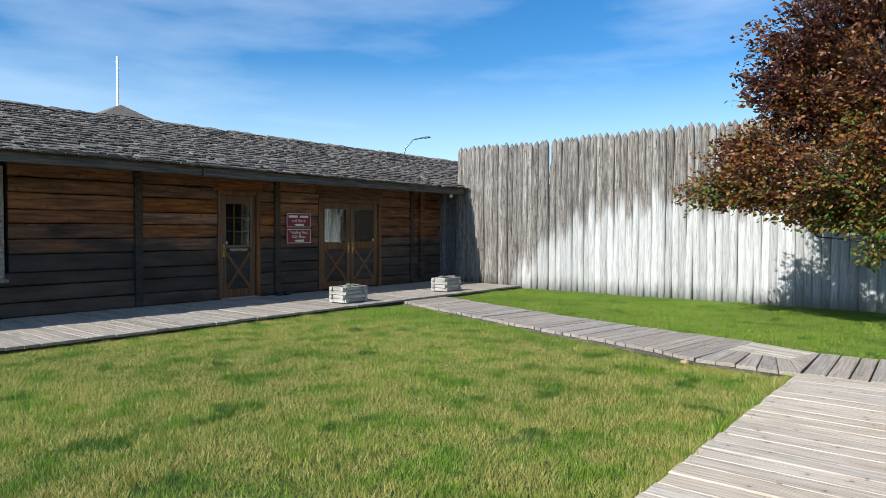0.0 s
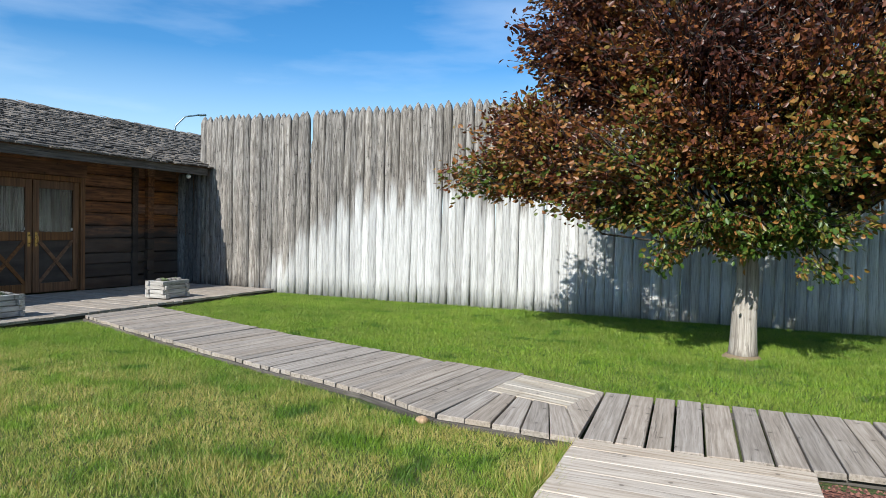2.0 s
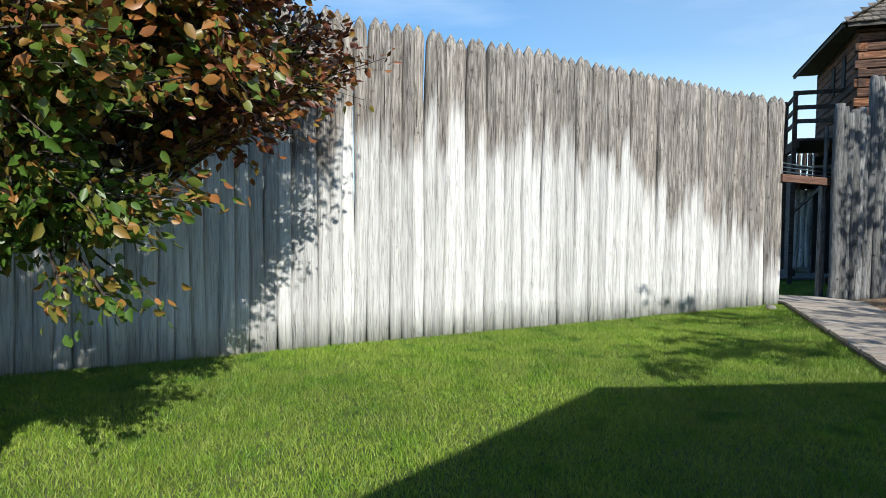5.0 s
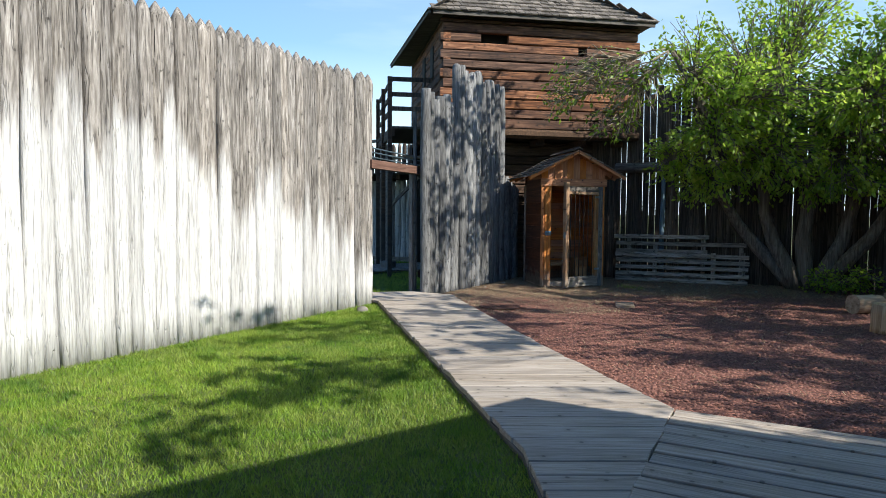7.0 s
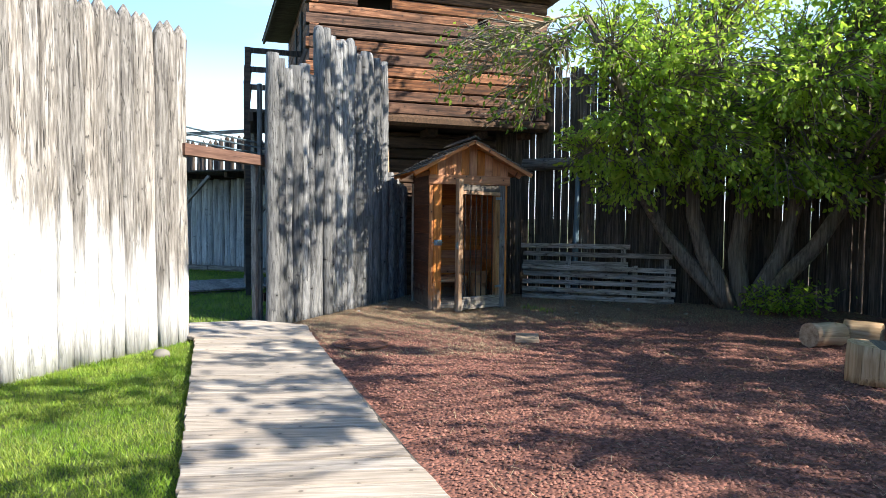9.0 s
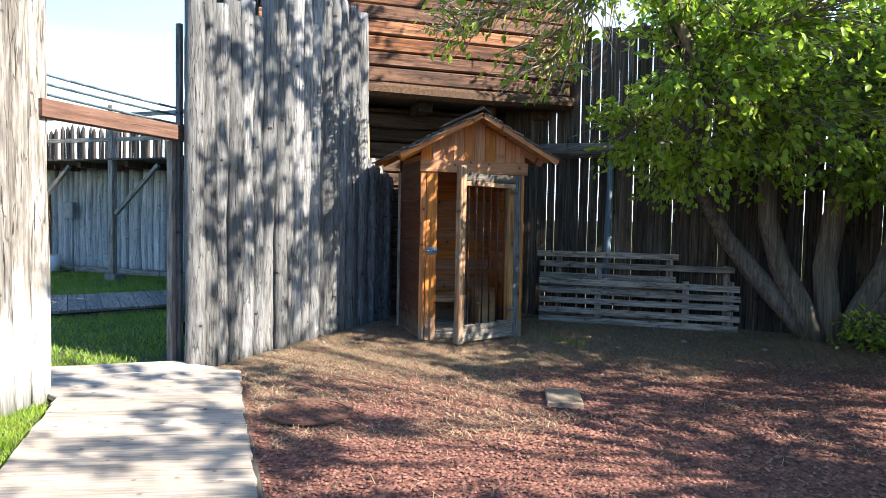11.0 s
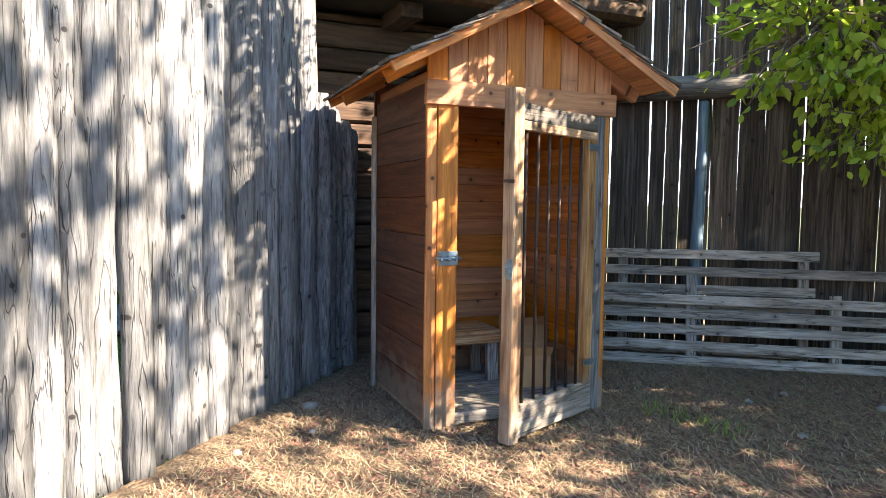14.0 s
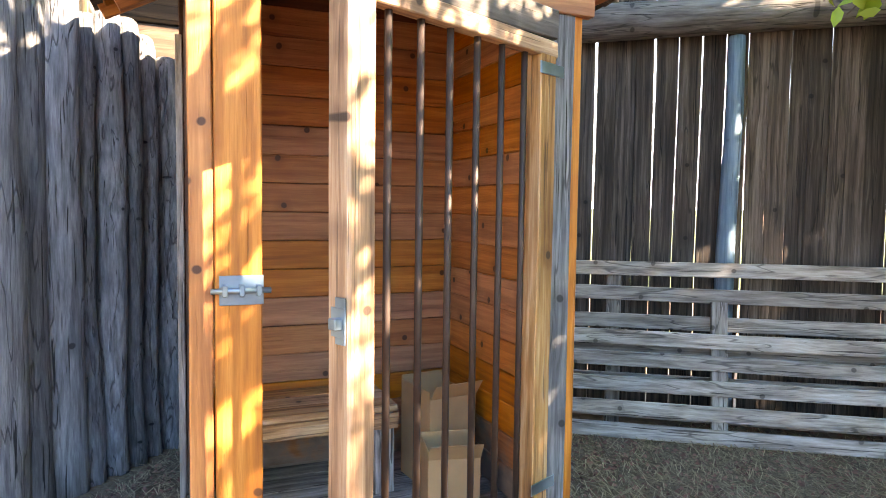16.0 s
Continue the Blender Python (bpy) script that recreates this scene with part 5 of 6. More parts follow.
plank(hut, "corner_board", M_PINE, (1.33, 0.03, 0.0), (1.33, 0.03, 2.06), 0.04, 0.03, up=(0, -1, 0))
plank(hut, "header", M_PINE, (-0.01, 0.02, 2.125), (HW + 0.03, 0.02, 2.125), 0.15, 0.045, up=(0, -1, 0))
APEX, OVER = 2.72, 0.3
rise = (APEX - HH) / (HW / 2)
for i in range(10):     # gable boards
    x0, x1 = i * HW / 10 + 0.003, (i + 1) * HW / 10 - 0.003
    def top(x):
        return HH + rise * (HW / 2 - abs(x - HW / 2))
    v = [(x0, 0, 2.2), (x1, 0, 2.2), (x1, 0, top(x1)), (x0, 0, top(x0))]
    v = [(a, -0.005, c) for a, b, c in v] + [(a, 0.015, c) for a, b, c in v]
    me = mesh("gable_board", [(c, b, -a) for a, b, c in v], [(0, 1, 2, 3), (7, 6, 5, 4), (0, 4, 5, 1), (1, 5, 6, 2), (2, 6, 7, 3), (3, 7, 4, 0)], M_PINE)
    part("gable_board", me, hut, pose(0, 0, 0, 0, -90, 0))
    me.flip_normals()
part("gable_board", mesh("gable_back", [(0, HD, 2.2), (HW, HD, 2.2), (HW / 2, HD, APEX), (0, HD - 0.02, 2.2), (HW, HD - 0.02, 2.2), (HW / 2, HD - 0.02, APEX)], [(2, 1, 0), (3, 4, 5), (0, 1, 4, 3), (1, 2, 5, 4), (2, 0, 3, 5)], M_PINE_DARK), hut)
Y0, Y1 = -0.30, HD + 0.15
run_len = math.hypot(HW / 2 + OVER, rise * (HW / 2 + OVER))
for s in (-1, 1):
    eave = Vector((HW / 2 + s * (HW / 2 + OVER), 0, APEX - rise * (HW / 2 + OVER) + 0.02))
    ridge = Vector((HW / 2, 0, APEX + 0.02))
    way = (ridge - eave).normalized()
    nrm = Vector((0, 1, 0)).cross(way) * (1 if s < 0 else -1)
    nrm = nrm if nrm.z > 0 else -nrm
    for i in range(7):      # sarking seen from below
        p = eave.lerp(ridge, (i + 0.5) / 7)
        plank(hut, "roof_board", M_PINE, (p.x, Y0, p.z), (p.x, Y1, p.z), run_len / 7 - 0.003, 0.018, up=nrm, seeds=2)
    for y in (Y0 + 0.02, Y1 - 0.03):
        plank(hut, "barge_board", M_PINE, eave + Vector((0, y, -0.05)), ridge + Vector((0, y, -0.05)), 0.03, 0.065, up=nrm)
    for y in (0.05, HD - 0.06):
        plank(hut, "rafter", M_PINE, eave + Vector((0, y, -0.09)) + way * 0.08, eave + Vector((0, y, -0.09)) + way * 0.42, 0.05, 0.09, up=nrm)
    for row in range(7):
        y = Y0 - 0.02
        while y < Y1 - 0.02:
            i = shake_rng.randrange(6)
            w = (0.09, 0.11, 0.13, 0.15, 0.17, 0.19)[i]
            p = eave + way * (row * 0.145 - 0.03 + shake_rng.uniform(-0.015, 0.015)) + nrm * (0.022 + shake_rng.uniform(0, 0.006)) + Vector((0, y + w / 2, 0))
            m = run(p, p + way, nrm) @ pose(0, 0, 0, 0, 5.0, shake_rng.uniform(-3, 3)) @ Matrix.Diagonal((0.62, 1, 0.7, 1))
            part("shingle", SHAKES[i], hut, m)
            y += w + 0.006
plank(hut, "ridge_board", M_FASCIA, (HW / 2 - 0.03, Y0, APEX + 0.06), (HW / 2 - 0.03, Y1, APEX + 0.06), 0.12, 0.02, up=(-0.6, 0, 1))
plank(hut, "ridge_board", M_FASCIA, (HW / 2 + 0.03, Y0, APEX + 0.063), (HW / 2 + 0.03, Y1, APEX + 0.063), 0.12, 0.02, up=(0.6, 0, 1))
bolt = part("bolt_plate", solid("bolt_plate", M_STEEL, [(-0.065, 0.065, -0.004, 0, -0.045, 0.045)], 0.002), hut, Matrix.Translation((0.15, -0.003, 1.1)), "galvanised bolt plate")
part("bolt_bar", tube("bolt_bar", [(-0.09, -0.016, 0), (0.085, -0.016, 0)], [0.009, 0.009], M_STEEL, 8), bolt)
for x in (-0.05, 0.0, 0.05):
    part("bolt_loop", solid("bolt_loop", M_STEEL, [(x - 0.008, x + 0.008, -0.027, -0.003, -0.018, 0.018)], 0.003), bolt)

DOOR = HUT @ Matrix.Translation((1.172, -0.01, 0.03)) @ pose(0, 0, 0, 0, 0, 180 + 24.5)      # x from the hinge to the free edge
leaf = thing("barred_door", "open barred pine door with iron bars on the hut", "door", DOOR)
LW, LH = 0.935, 2.03
plank(leaf, "stile", M_PINE_WORN, (LW - 0.045, 0, 0.0), (LW - 0.045, 0, LH + 0.05), 0.09, 0.09, up=(0, 1, 0), label="worn sun-bleached stile", rough=0.006, ease=0.008)
plank(leaf, "stile", M_PINE_WORN, (0.06, 0.015, 0.2), (0.06, 0.015, 1.86), 0.09, 0.06, up=(0, 1, 0))
plank(leaf, "top_rail", M_FASCIA, (0.01, 0.02, 1.955), (LW - 0.09, 0.02, 1.955), 0.1, 0.055, up=(0, 1, 0), rough=0.012, label="dark waney-edged top rail")
plank(leaf, "top_rail", M_PINE_WORN, (0.01, 0.025, 1.875), (LW - 0.09, 0.025, 1.875), 0.055, 0.05, up=(0, 1, 0), rough=0.004)
plank(leaf, "bottom_rail", M_GREY_BOARD, (0.01, 0.01, 0.11), (LW - 0.09, 0.01, 0.11), 0.2, 0.06, up=(0, 1, 0), label="grey worn bottom rail")
for i in range(6):
    x = 0.155 + i * (LW - 0.29) / 5.3
    part("bar", tube("bar", [(x, 0.04, 0.19), (x, 0.04, 1.88)], [0.011, 0.011], M_IRON, 8), leaf, None, "rusty iron bar")
keep = part("latch_keep", solid("latch_keep", M_STEEL, [(LW + 0.003, LW + 0.008, 0.045, 0.085, 0.98, 1.1), (LW + 0.008, LW + 0.034, 0.05, 0.08, 1.02, 1.05), (LW + 0.008, LW + 0.013, 0.035, 0.092, 1.0, 1.075)], 0.003), leaf, None, "galvanised latch keep")
for z in (0.35, 1.8):
    part("hinge", solid("hinge", M_STEEL, [(-0.02, 0.12, 0.078, 0.083, z - 0.02, z + 0.02)], 0.002), leaf)

bench = thing("bench", "plain pine plank bench inside the hut", "bench", HUT @ Matrix.Translation((0.14, 0.66, 0.087)))
for i in range(3):
    plank(bench, "seat_board", M_PINE_WORN, (0.0, 0.08 + i * 0.14, 0.36), (0.74, 0.08 + i * 0.14, 0.36), 0.136, 0.03)
plank(bench, "apron", M_PINE_WORN, (0.0, 0.02, 0.325), (0.74, 0.02, 0.325), 0.068, 0.02, up=(0, -1, 0))
for x in (0.05, 0.68):
    for y in (0.06, 0.36):
        plank(bench, "leg", M_GREY_BOARD, (x, y, 0.0), (x, y, 0.358), 0.09, 0.05, up=(0, -1, 0))
for k, (x, y, w, d, h, turn) in enumerate(((1.1, 0.74, 0.24, 0.28, 0.42, 8), (1.04, 0.45, 0.22, 0.2, 0.24, -12))):
    crate = thing("carton", "open tan cardboard carton on the hut floor", "box", HUT @ Matrix.Translation((x, y, 0.09)) @ pose(0, 0, 0, 0, 0, turn), "cartons in the hut")
    t = 0.006
    for b in ((-w / 2, w / 2, -d / 2, -d / 2 + t, 0, h), (-w / 2, w / 2, d / 2 - t, d / 2, 0, h + 0.05), (-w / 2, -w / 2 + t, -d / 2 + t, d / 2 - t, 0, h + 0.03), (w / 2 - t, w / 2, -d / 2 + t, d / 2 - t, 0, h), (-w / 2 + t, w / 2 - t, -d / 2 + t, d / 2 - t, 0, t)):
        part("panel", solid("panel", M_CARD, [b], 0.002), crate)
    part("flap", solid("flap", M_CARD, [(-w / 2, w / 2, -0.004, 0.0, 0, 0.09)], 0.001), crate, Matrix.Translation((0, -d / 2, h)) @ pose(0, 0, 0, 35, 0, 0))


# ---- pallets against the fence ----
def slat_panel(name, label, m, length, slats, battens, mat, depth=0.045):
    p = thing(name, label, "pallet", m, "slatted panels by the fence")
    for z, a, b in slats:
        plank(p, "slat", mat, (a, rng.uniform(-0.006, 0.0), z + rng.uniform(-0.01, 0.01)), (b, rng.uniform(-0.006, 0.0), z + rng.uniform(-0.02, 0.02)), 0.088, 0.024, up=(0, -1, 0), seeds=4, rough=0.006)
    for x, z0, z1 in battens:
        plank(p, "batten", mat, (x, depth, z0), (x, depth, z1), 0.09, 0.042 if depth > 0 else 0.02, up=(0, -1, 0), seeds=4)
    return p


def east_face(x, y, lean):
    """Panels stand along -y and face the yard; x runs from north to south."""
    return Matrix.Translation((x, y, -0.05)) @ pose(0, 0, 0, 0, 0, -90 + 4) @ pose(0, 0, 0, -lean, 0, 0)


slat_panel("slatted_panel", "grey slatted timber panel leaning on the dark fence", east_face(17.9, 12.35, 9), 2.7, [(0.05, 0, 2.72), (0.19, 0.0, 2.74), (0.33, 0.0, 2.73), (0.47, 0, 2.75), (0.61, -0.02, 2.74)], [(0.84, 0.0, 0.83), (2.04, 0.0, 0.68), (2.62, 0.0, 0.7)], M_GREY_BOARD)
slat_panel("slatted_panel", "taller grey slatted timber panel behind another one", east_face(18.08, 12.4, 6), 2.6, [(0.12, 0, 1.95), (0.3, 0, 1.95), (0.5, 0, 1.95), (0.68, 0, 1.95), (0.84, 0, 2.72), (1.0, -0.05, 1.98)], [(0.28, 0.0, 0.95), (1.86, 0.0, 1.05), (2.62, 0.0, 0.9)], M_GREY_BOARD)

# ---- loose things on the gravel ----
def flat_plank():
    p = thing("loose_plank", "short weathered plank lying on the gravel", "plank", pose(13.965, 11.22, -0.045, 0, 0, 195.5))
    part("plank", board_mesh("plank", 0.49, 0.29, 0.035, M_PINE_WORN, 0.008, 0.004, 3, 900), p, Matrix.Translation((0, 0, 0)))


flat_plank()
cover = thing("manhole_cover", "round rusty cast-iron manhole cover in the gravel", "manhole cover", Matrix.Translation((12.5, 12.83, -0.03)))
part("disc", tube("disc", [(0, 0, -0.04), (0, 0, 0.004), (0, 0, 0.01)], [0.28, 0.28, 0.272], M_RUST, 32), cover)
ring_in = tube_rings([(0, 0, 0.0), (0, 0, 0.012)], [0.285, 0.285], 32)
ring_out = tube_rings([(0, 0, 0.0), (0, 0, 0.012)], [0.325, 0.325], 32)
v = ring_in[0] + ring_in[1] + ring_out[0] + ring_out[1]
f = []
for k in range(32):
    j = (k + 1) % 32
    f += [(32 + k, 96 + k, 96 + j, 32 + j), (64 + k, 64 + j, 96 + j, 96 + k), (k, 32 + k, 32 + j, j)]
part("rim", mesh("rim", v, f, M_RUST), cover)
stud = solid("stud", M_RUST, [(-0.018, 0.018, -0.018, 0.018, 0.008, 0.018)], 0.005)
for ring, k in ((0.06, 6), (0.12, 12), (0.18, 18), (0.24, 24)):
    for i in range(k):
        a = 6.283 * i / k
        part("stud", stud, cover, pose(ring * math.cos(a), ring * math.sin(a), 0, 0, 0, math.degrees(a)))


def stump(x, y, r, h, label, m=None):
    s = thing("log_round", label, "log", m or pose(x, y, -0.06), "cut logs by the gravel")
    q = random.Random(int(x * 10))
    body = tube("trunk_section", [(0, 0, 0), (0.01, 0, h * 0.3), (0, 0.01, h * 0.7), (0, 0, h)], [r * 1.05, r, r * 0.98, r * 0.97], M_STUMP, 18, 0.04)
    part("trunk_section", body, s)
    part("cut_face", tube("cut_face", [(0, 0, h - 0.005), (0, 0, h + 0.006)], [r * 0.94, r * 0.93], M_FASCIA, 18, 0.02), s, None, "dark weathered cut face")


stump(13.0, 7.55, 0.29, 0.36, "pale cut log round with a dark top on the gravel")
stump(14.9, 7.7, 0.14, 0.45, "pale cut log lying on the gravel", pose(14.65, 7.95, 0.1, 90, 0, 35))
stump(15.3, 7.35, 0.15, 0.4, "short pale cut log lying on the gravel", pose(15.2, 7.5, 0.09, 90, 0, -20))


def scatter(name, poly, n, label, category, mat, maker, seed, z, thinned=None):
    """Small loose stuff over a stretch of ground, joined into one."""
    r = np.random.default_rng(seed)
    xs, ys = [p[0] for p in poly], [p[1] for p in poly]
    x, y = r.uniform(min(xs), max(xs), n), r.uniform(min(ys), max(ys), n)
    ok = inside(x, y, poly)
    if thinned:
        ok &= r.uniform(0, 1, n) < thinned(x, y)
    verts, tris = maker(x[ok], y[ok], z, r)
    return tagged(new(name, fast_mesh(name, verts, tris, mat)), label, category, "", "stuff")


def chips(x, y, z, r):
    """Little crushed stones: octahedra out of true."""
    n = len(x)
    s = r.uniform(0.006, 0.017, n)[:, None, None]
    base = np.array([(1, 0, 0), (0, 1, 0), (-1, 0, 0), (0, -1, 0), (0, 0, 0.8), (0, 0, -0.8)])
    v = base[None] * s * r.uniform(0.6, 1.4, (n, 6, 1))
    a = r.uniform(0, 6.28, n)
    c, d = np.cos(a)[:, None], np.sin(a)[:, None]
    v = np.stack([v[..., 0] * c - v[..., 1] * d, v[..., 0] * d + v[..., 1] * c, v[..., 2]], -1)
    v += np.stack([x, y, np.full(n, z)], 1)[:, None]
    t = np.array([(0, 1, 4), (1, 2, 4), (2, 3, 4), (3, 0, 4)])
    return v.reshape(-1, 3), (t[None] + 6 * np.arange(n)[:, None, None]).reshape(-1, 3)


def straws(x, y, z, r):
    """Dry stalks lying about: thin slivers that stand slightly off the ground."""
    n = len(x)
    length, a = r.uniform(0.02, 0.11, n), r.normal(0.6, 0.9, n)
    w = r.uniform(0.0008, 0.0026, n)
    dx, dy = np.cos(a), np.sin(a)
    h0, h1 = r.uniform(0.0, 0.012, n), r.uniform(0.0, 0.03, n)
    p = [np.stack([x - dy * w, y + dx * w, z + h0], 1), np.stack([x + dy * w, y - dx * w, z + h0], 1), np.stack([x + dx * length + dy * w, y + dy * length - dx * w, z + h1], 1), np.stack([x + dx * length - dy * w, y + dy * length + dx * w, z + h1], 1)]
    v = np.stack(p, 1).reshape(-1, 3)
    return v, np.arange(4 * n).reshape(n, 4)


GRAVEL_NEAR = [(7.0, 7.9), (8.1, 8.1), (8.1, 9.4), (13.4, 14.3), (17.2, 14.4), (17.5, 13), (18.4, 11.5), (18.4, 6.0), (7.0, 5.5)]
scatter("gravel", GRAVEL_NEAR, 75000, "loose crushed red lava gravel", "gravel", M_PEBBLE, chips, 21, -0.044)
scatter("gravel", [(0.3, 5.0), (0.3, 7.7), (3.0, 7.85), (3.0, 5.0)], 9000, "loose crushed red lava gravel", "gravel", M_PEBBLE, chips, 22, -0.044)


def drifts(x, y):
    """Litter lies thick by the hut and the fence and thins out in drifts over the gravel."""
    wave = 0.9 * np.sin(1.9 * x + 0.8 * y) + 0.7 * np.sin(2.7 * y - 1.3 * x) + 0.5 * np.sin(5.1 * x + 4.3 * y)
    return np.clip((x + y - 24.5 + wave) / 2.6, 0.03, 1.0)


scatter("straw_litter", [(8.6, 9.6), (13.5, 14.3), (17.2, 14.4), (17.6, 13.3), (18.3, 11.5), (18.3, 6.5), (9.0, 6.5)], 190000, "dry straw and needle litter thinning out over gravel", "straw", M_STRAW, straws, 23, -0.046, drifts)
gr = random.Random(31)
for x, y in ((15.35, 13.95), (14.9, 14.2), (17.2, 10.9), (17.0, 10.3), (16.9, 11.2), (16.2, 11.0), (16.9, 9.4), (15.8, 14.2)):
    ob = new("stone", stone(gr.uniform(0.025, 0.055), gr))
    ob.matrix_basis = pose(x, y, -0.035, 0, 0, gr.uniform(0, 360))
    tagged(ob, "pale grey stone lying in the straw litter", "stone", "stones on the ground")
ob = new("stone", stone(0.09, gr))
ob.matrix_basis = pose(11.2, 14.55, -0.05)
tagged(ob, "pale rock in the grass at the palisade foot", "stone")
ob = new("stone", stone(0.05, gr, M_STUMP))
ob.matrix_basis = pose(-2.28, 7.79, -0.05)
tagged(ob, "tan stone at the edge of the boardwalk", "stone")


# ---- yard beyond the gate ----
yard_wall = thing("palisade_fence", "shaded blue-grey palisade at the end of the yard", "fence")
YARD_WALL_LOGS = [log_mesh("log", 4.0, 0.1, M_YARD_LOG, 60 + s, "flat") for s in range(4)]
palisade(yard_wall, (20.4, 17.5, 0), (20.4, 29.0, 0), 0.2, lambda s: 2.45, 0.1, YARD_WALL_LOGS, 0.03, -0.1, wide=(1.04, 1.16))
YARD_LOGS = [log_mesh("picket", 4.0, 0.085, M_DARK_PLANK, 500 + s, "point", 0.5) for s in range(4)]
palisade(yard_wall, (21.6, 17.5, 0), (21.6, 29.0, 0), 0.21, lambda s: 3.75 + 0.06 * math.sin(s * 3), 0.1, YARD_LOGS, 0.02, -0.1, "picket")
for i in range(9):
    y = 17.6 + i * 1.42
    plank(yard_wall, "joist", M_POST, (19.2, y, 2.42), (21.7, y, 2.42), 0.1, 0.13)
for i in range(12):
    plank(yard_wall, "gallery_board", M_DARK_PLANK, (19.15 + i * 0.2, 17.5, 2.56), (19.15 + i * 0.2, 29.0, 2.56), 0.19, 0.04)
for z in (2.98, 3.5):
    plank(yard_wall, "gallery_rail", M_GREY_BOARD, (19.2, 17.5, z), (19.2, 29.0, z), 0.05, 0.09)
for y in (19.6, 22.2, 24.8, 27.4):
    plank(yard_wall, "gallery_post", M_GREY_BOARD, (19.2, y, -0.08), (19.2, y, 3.75), 0.13, 0.13, up=(-1, 0, 0))
    part("post_foot", solid("post_foot", M_STONE, [(-0.16, 0.16, -0.16, 0.16, 0, 0.16)], 0.02), yard_wall, Matrix.Translation((19.2 + 0.0, y, -0.09)))
    plank(yard_wall, "brace", M_GREY_BOARD, (19.18, y - 0.1, 1.4), (19.18, y - 1.3, 2.45), 0.08, 0.08, up=(-1, 0, 0))
plank(yard_wall, "sill_beam", M_GREY_BOARD, (20.25, 17.5, -0.05), (20.25, 29.0, -0.05), 0.15, 0.12)
post = thing("yard_post", "tall grey post standing in the yard", "post", pose(17.3, 18.1, -0.1))
part("shaft", solid("shaft", M_GREY_BOARD, [(-0.08, 0.08, -0.08, 0.08, 0, 3.3)], 0.01), post)
part("foot", solid("foot", M_STONE, [(-0.16, 0.16, -0.16, 0.16, 0, 0.3)], 0.03), post)
yard_door = thing("door_4", "shaded buff timber door in the yard palisade", "door", Matrix.Translation((20.24, 26.05, 0.0)), kind="structure")
part("leaf", solid("leaf", M_PINE_WORN, [(0, 0.05, -0.45, 0.45, 0.05, 2.0)], 0.005), yard_door)
part("notice", solid("notice", M_SIGN, [(-0.01, 0.0, -0.2, 0.2, 1.3, 1.75)], 0.002), yard_door, None, "red notice with pale bars")
for z in (1.62, 1.52, 1.42):
    part("notice_line", solid("notice_line", M_LETTER, [(-0.013, -0.01, -0.15, 0.15, z - 0.025, z + 0.025)], 0), yard_door)
box = thing("meter_box", "grey electric box on the yard palisade", "electric box", Matrix.Translation((20.2, 24.75, 1.45)))
part("case", solid("case", M_GREYBOX, [(-0.12, 0, -0.17, 0.17, -0.2, 0.2)], 0.01), box)
part("conduit", tube("conduit", [(-0.05, -0.1, -0.2), (-0.05, -0.1, -1.5)], [0.02, 0.02], M_GREYBOX, 8), box)
bin_ = thing("white_pail", "white pail standing by the yard palisade", "pail", pose(19.95, 25.1, -0.06))
part("pail", tube("pail", [(0, 0, 0), (0, 0, 0.2), (0, 0, 0.4)], [0.15, 0.165, 0.18], M_WHITE, 16), bin_)
mixer = thing("cement_mixer", "orange-red cement mixer standing in the yard", "cement mixer", pose(18.9, 26.1, -0.08, 0, 0, 20))
part("drum", tube("drum", [(-0.1, 0, 0.75), (-0.05, 0, 0.8), (0.2, 0, 0.98), (0.42, 0, 1.13), (0.62, 0, 1.27)], [0.12, 0.33, 0.4, 0.36, 0.22], M_ORANGE, 20), mixer)
for y in (-0.45, 0.45):
    part("frame_leg", tube("frame_leg", [(-0.4, y, 0.0), (0.1, y * 0.9, 0.95), (0.6, y, 0.0)], [0.03, 0.03, 0.03], M_ORANGE, 8), mixer)
part("wheel", tube("wheel", [(-0.4, -0.52, 0.16), (-0.4, -0.44, 0.16)], [0.16, 0.16], M_BLACK, 18), mixer)
part("wheel", tube("wheel", [(-0.4, 0.44, 0.16), (-0.4, 0.52, 0.16)], [0.16, 0.16], M_BLACK, 18), mixer)


# ---- the building whose roof shades the lawn ----
store = thing("south_building", "brown log building south of the boardwalk", "building")
part("wall", solid("wall", M_WALL, [(1.1, 7.0, -6.0, 6.3, -0.1, 2.75)], 0.02), store)
gable = [(0.84, 2.86), (4.05, 3.86), (7.26, 2.86)]
v = [(x, yy, z + dz) for yy in (-6.3, 6.63) for dz in (-0.12, 0.0) for x, z in gable]
part("roof", mesh("roof", v, [(3, 4, 10, 9), (4, 5, 11, 10), (1, 0, 6, 7), (2, 1, 7, 8), (0, 3, 9, 6), (5, 2, 8, 11), (6, 9, 10, 7), (7, 10, 11, 8), (3, 0, 1, 4), (4, 1, 2, 5)], M_SHAKE_MANY), store)
part("gable_wall", mesh("gable_wall", [(1.1, 6.28, 2.7), (7.0, 6.28, 2.7), (4.05, 6.28, 3.7), (1.1, 6.2, 2.7), (7.0, 6.2, 2.7), (4.05, 6.2, 3.7)], [(0, 1, 2), (5, 4, 3), (0, 3, 4, 1), (1, 4, 5, 2), (2, 5, 3, 0)], M_WALL), store)


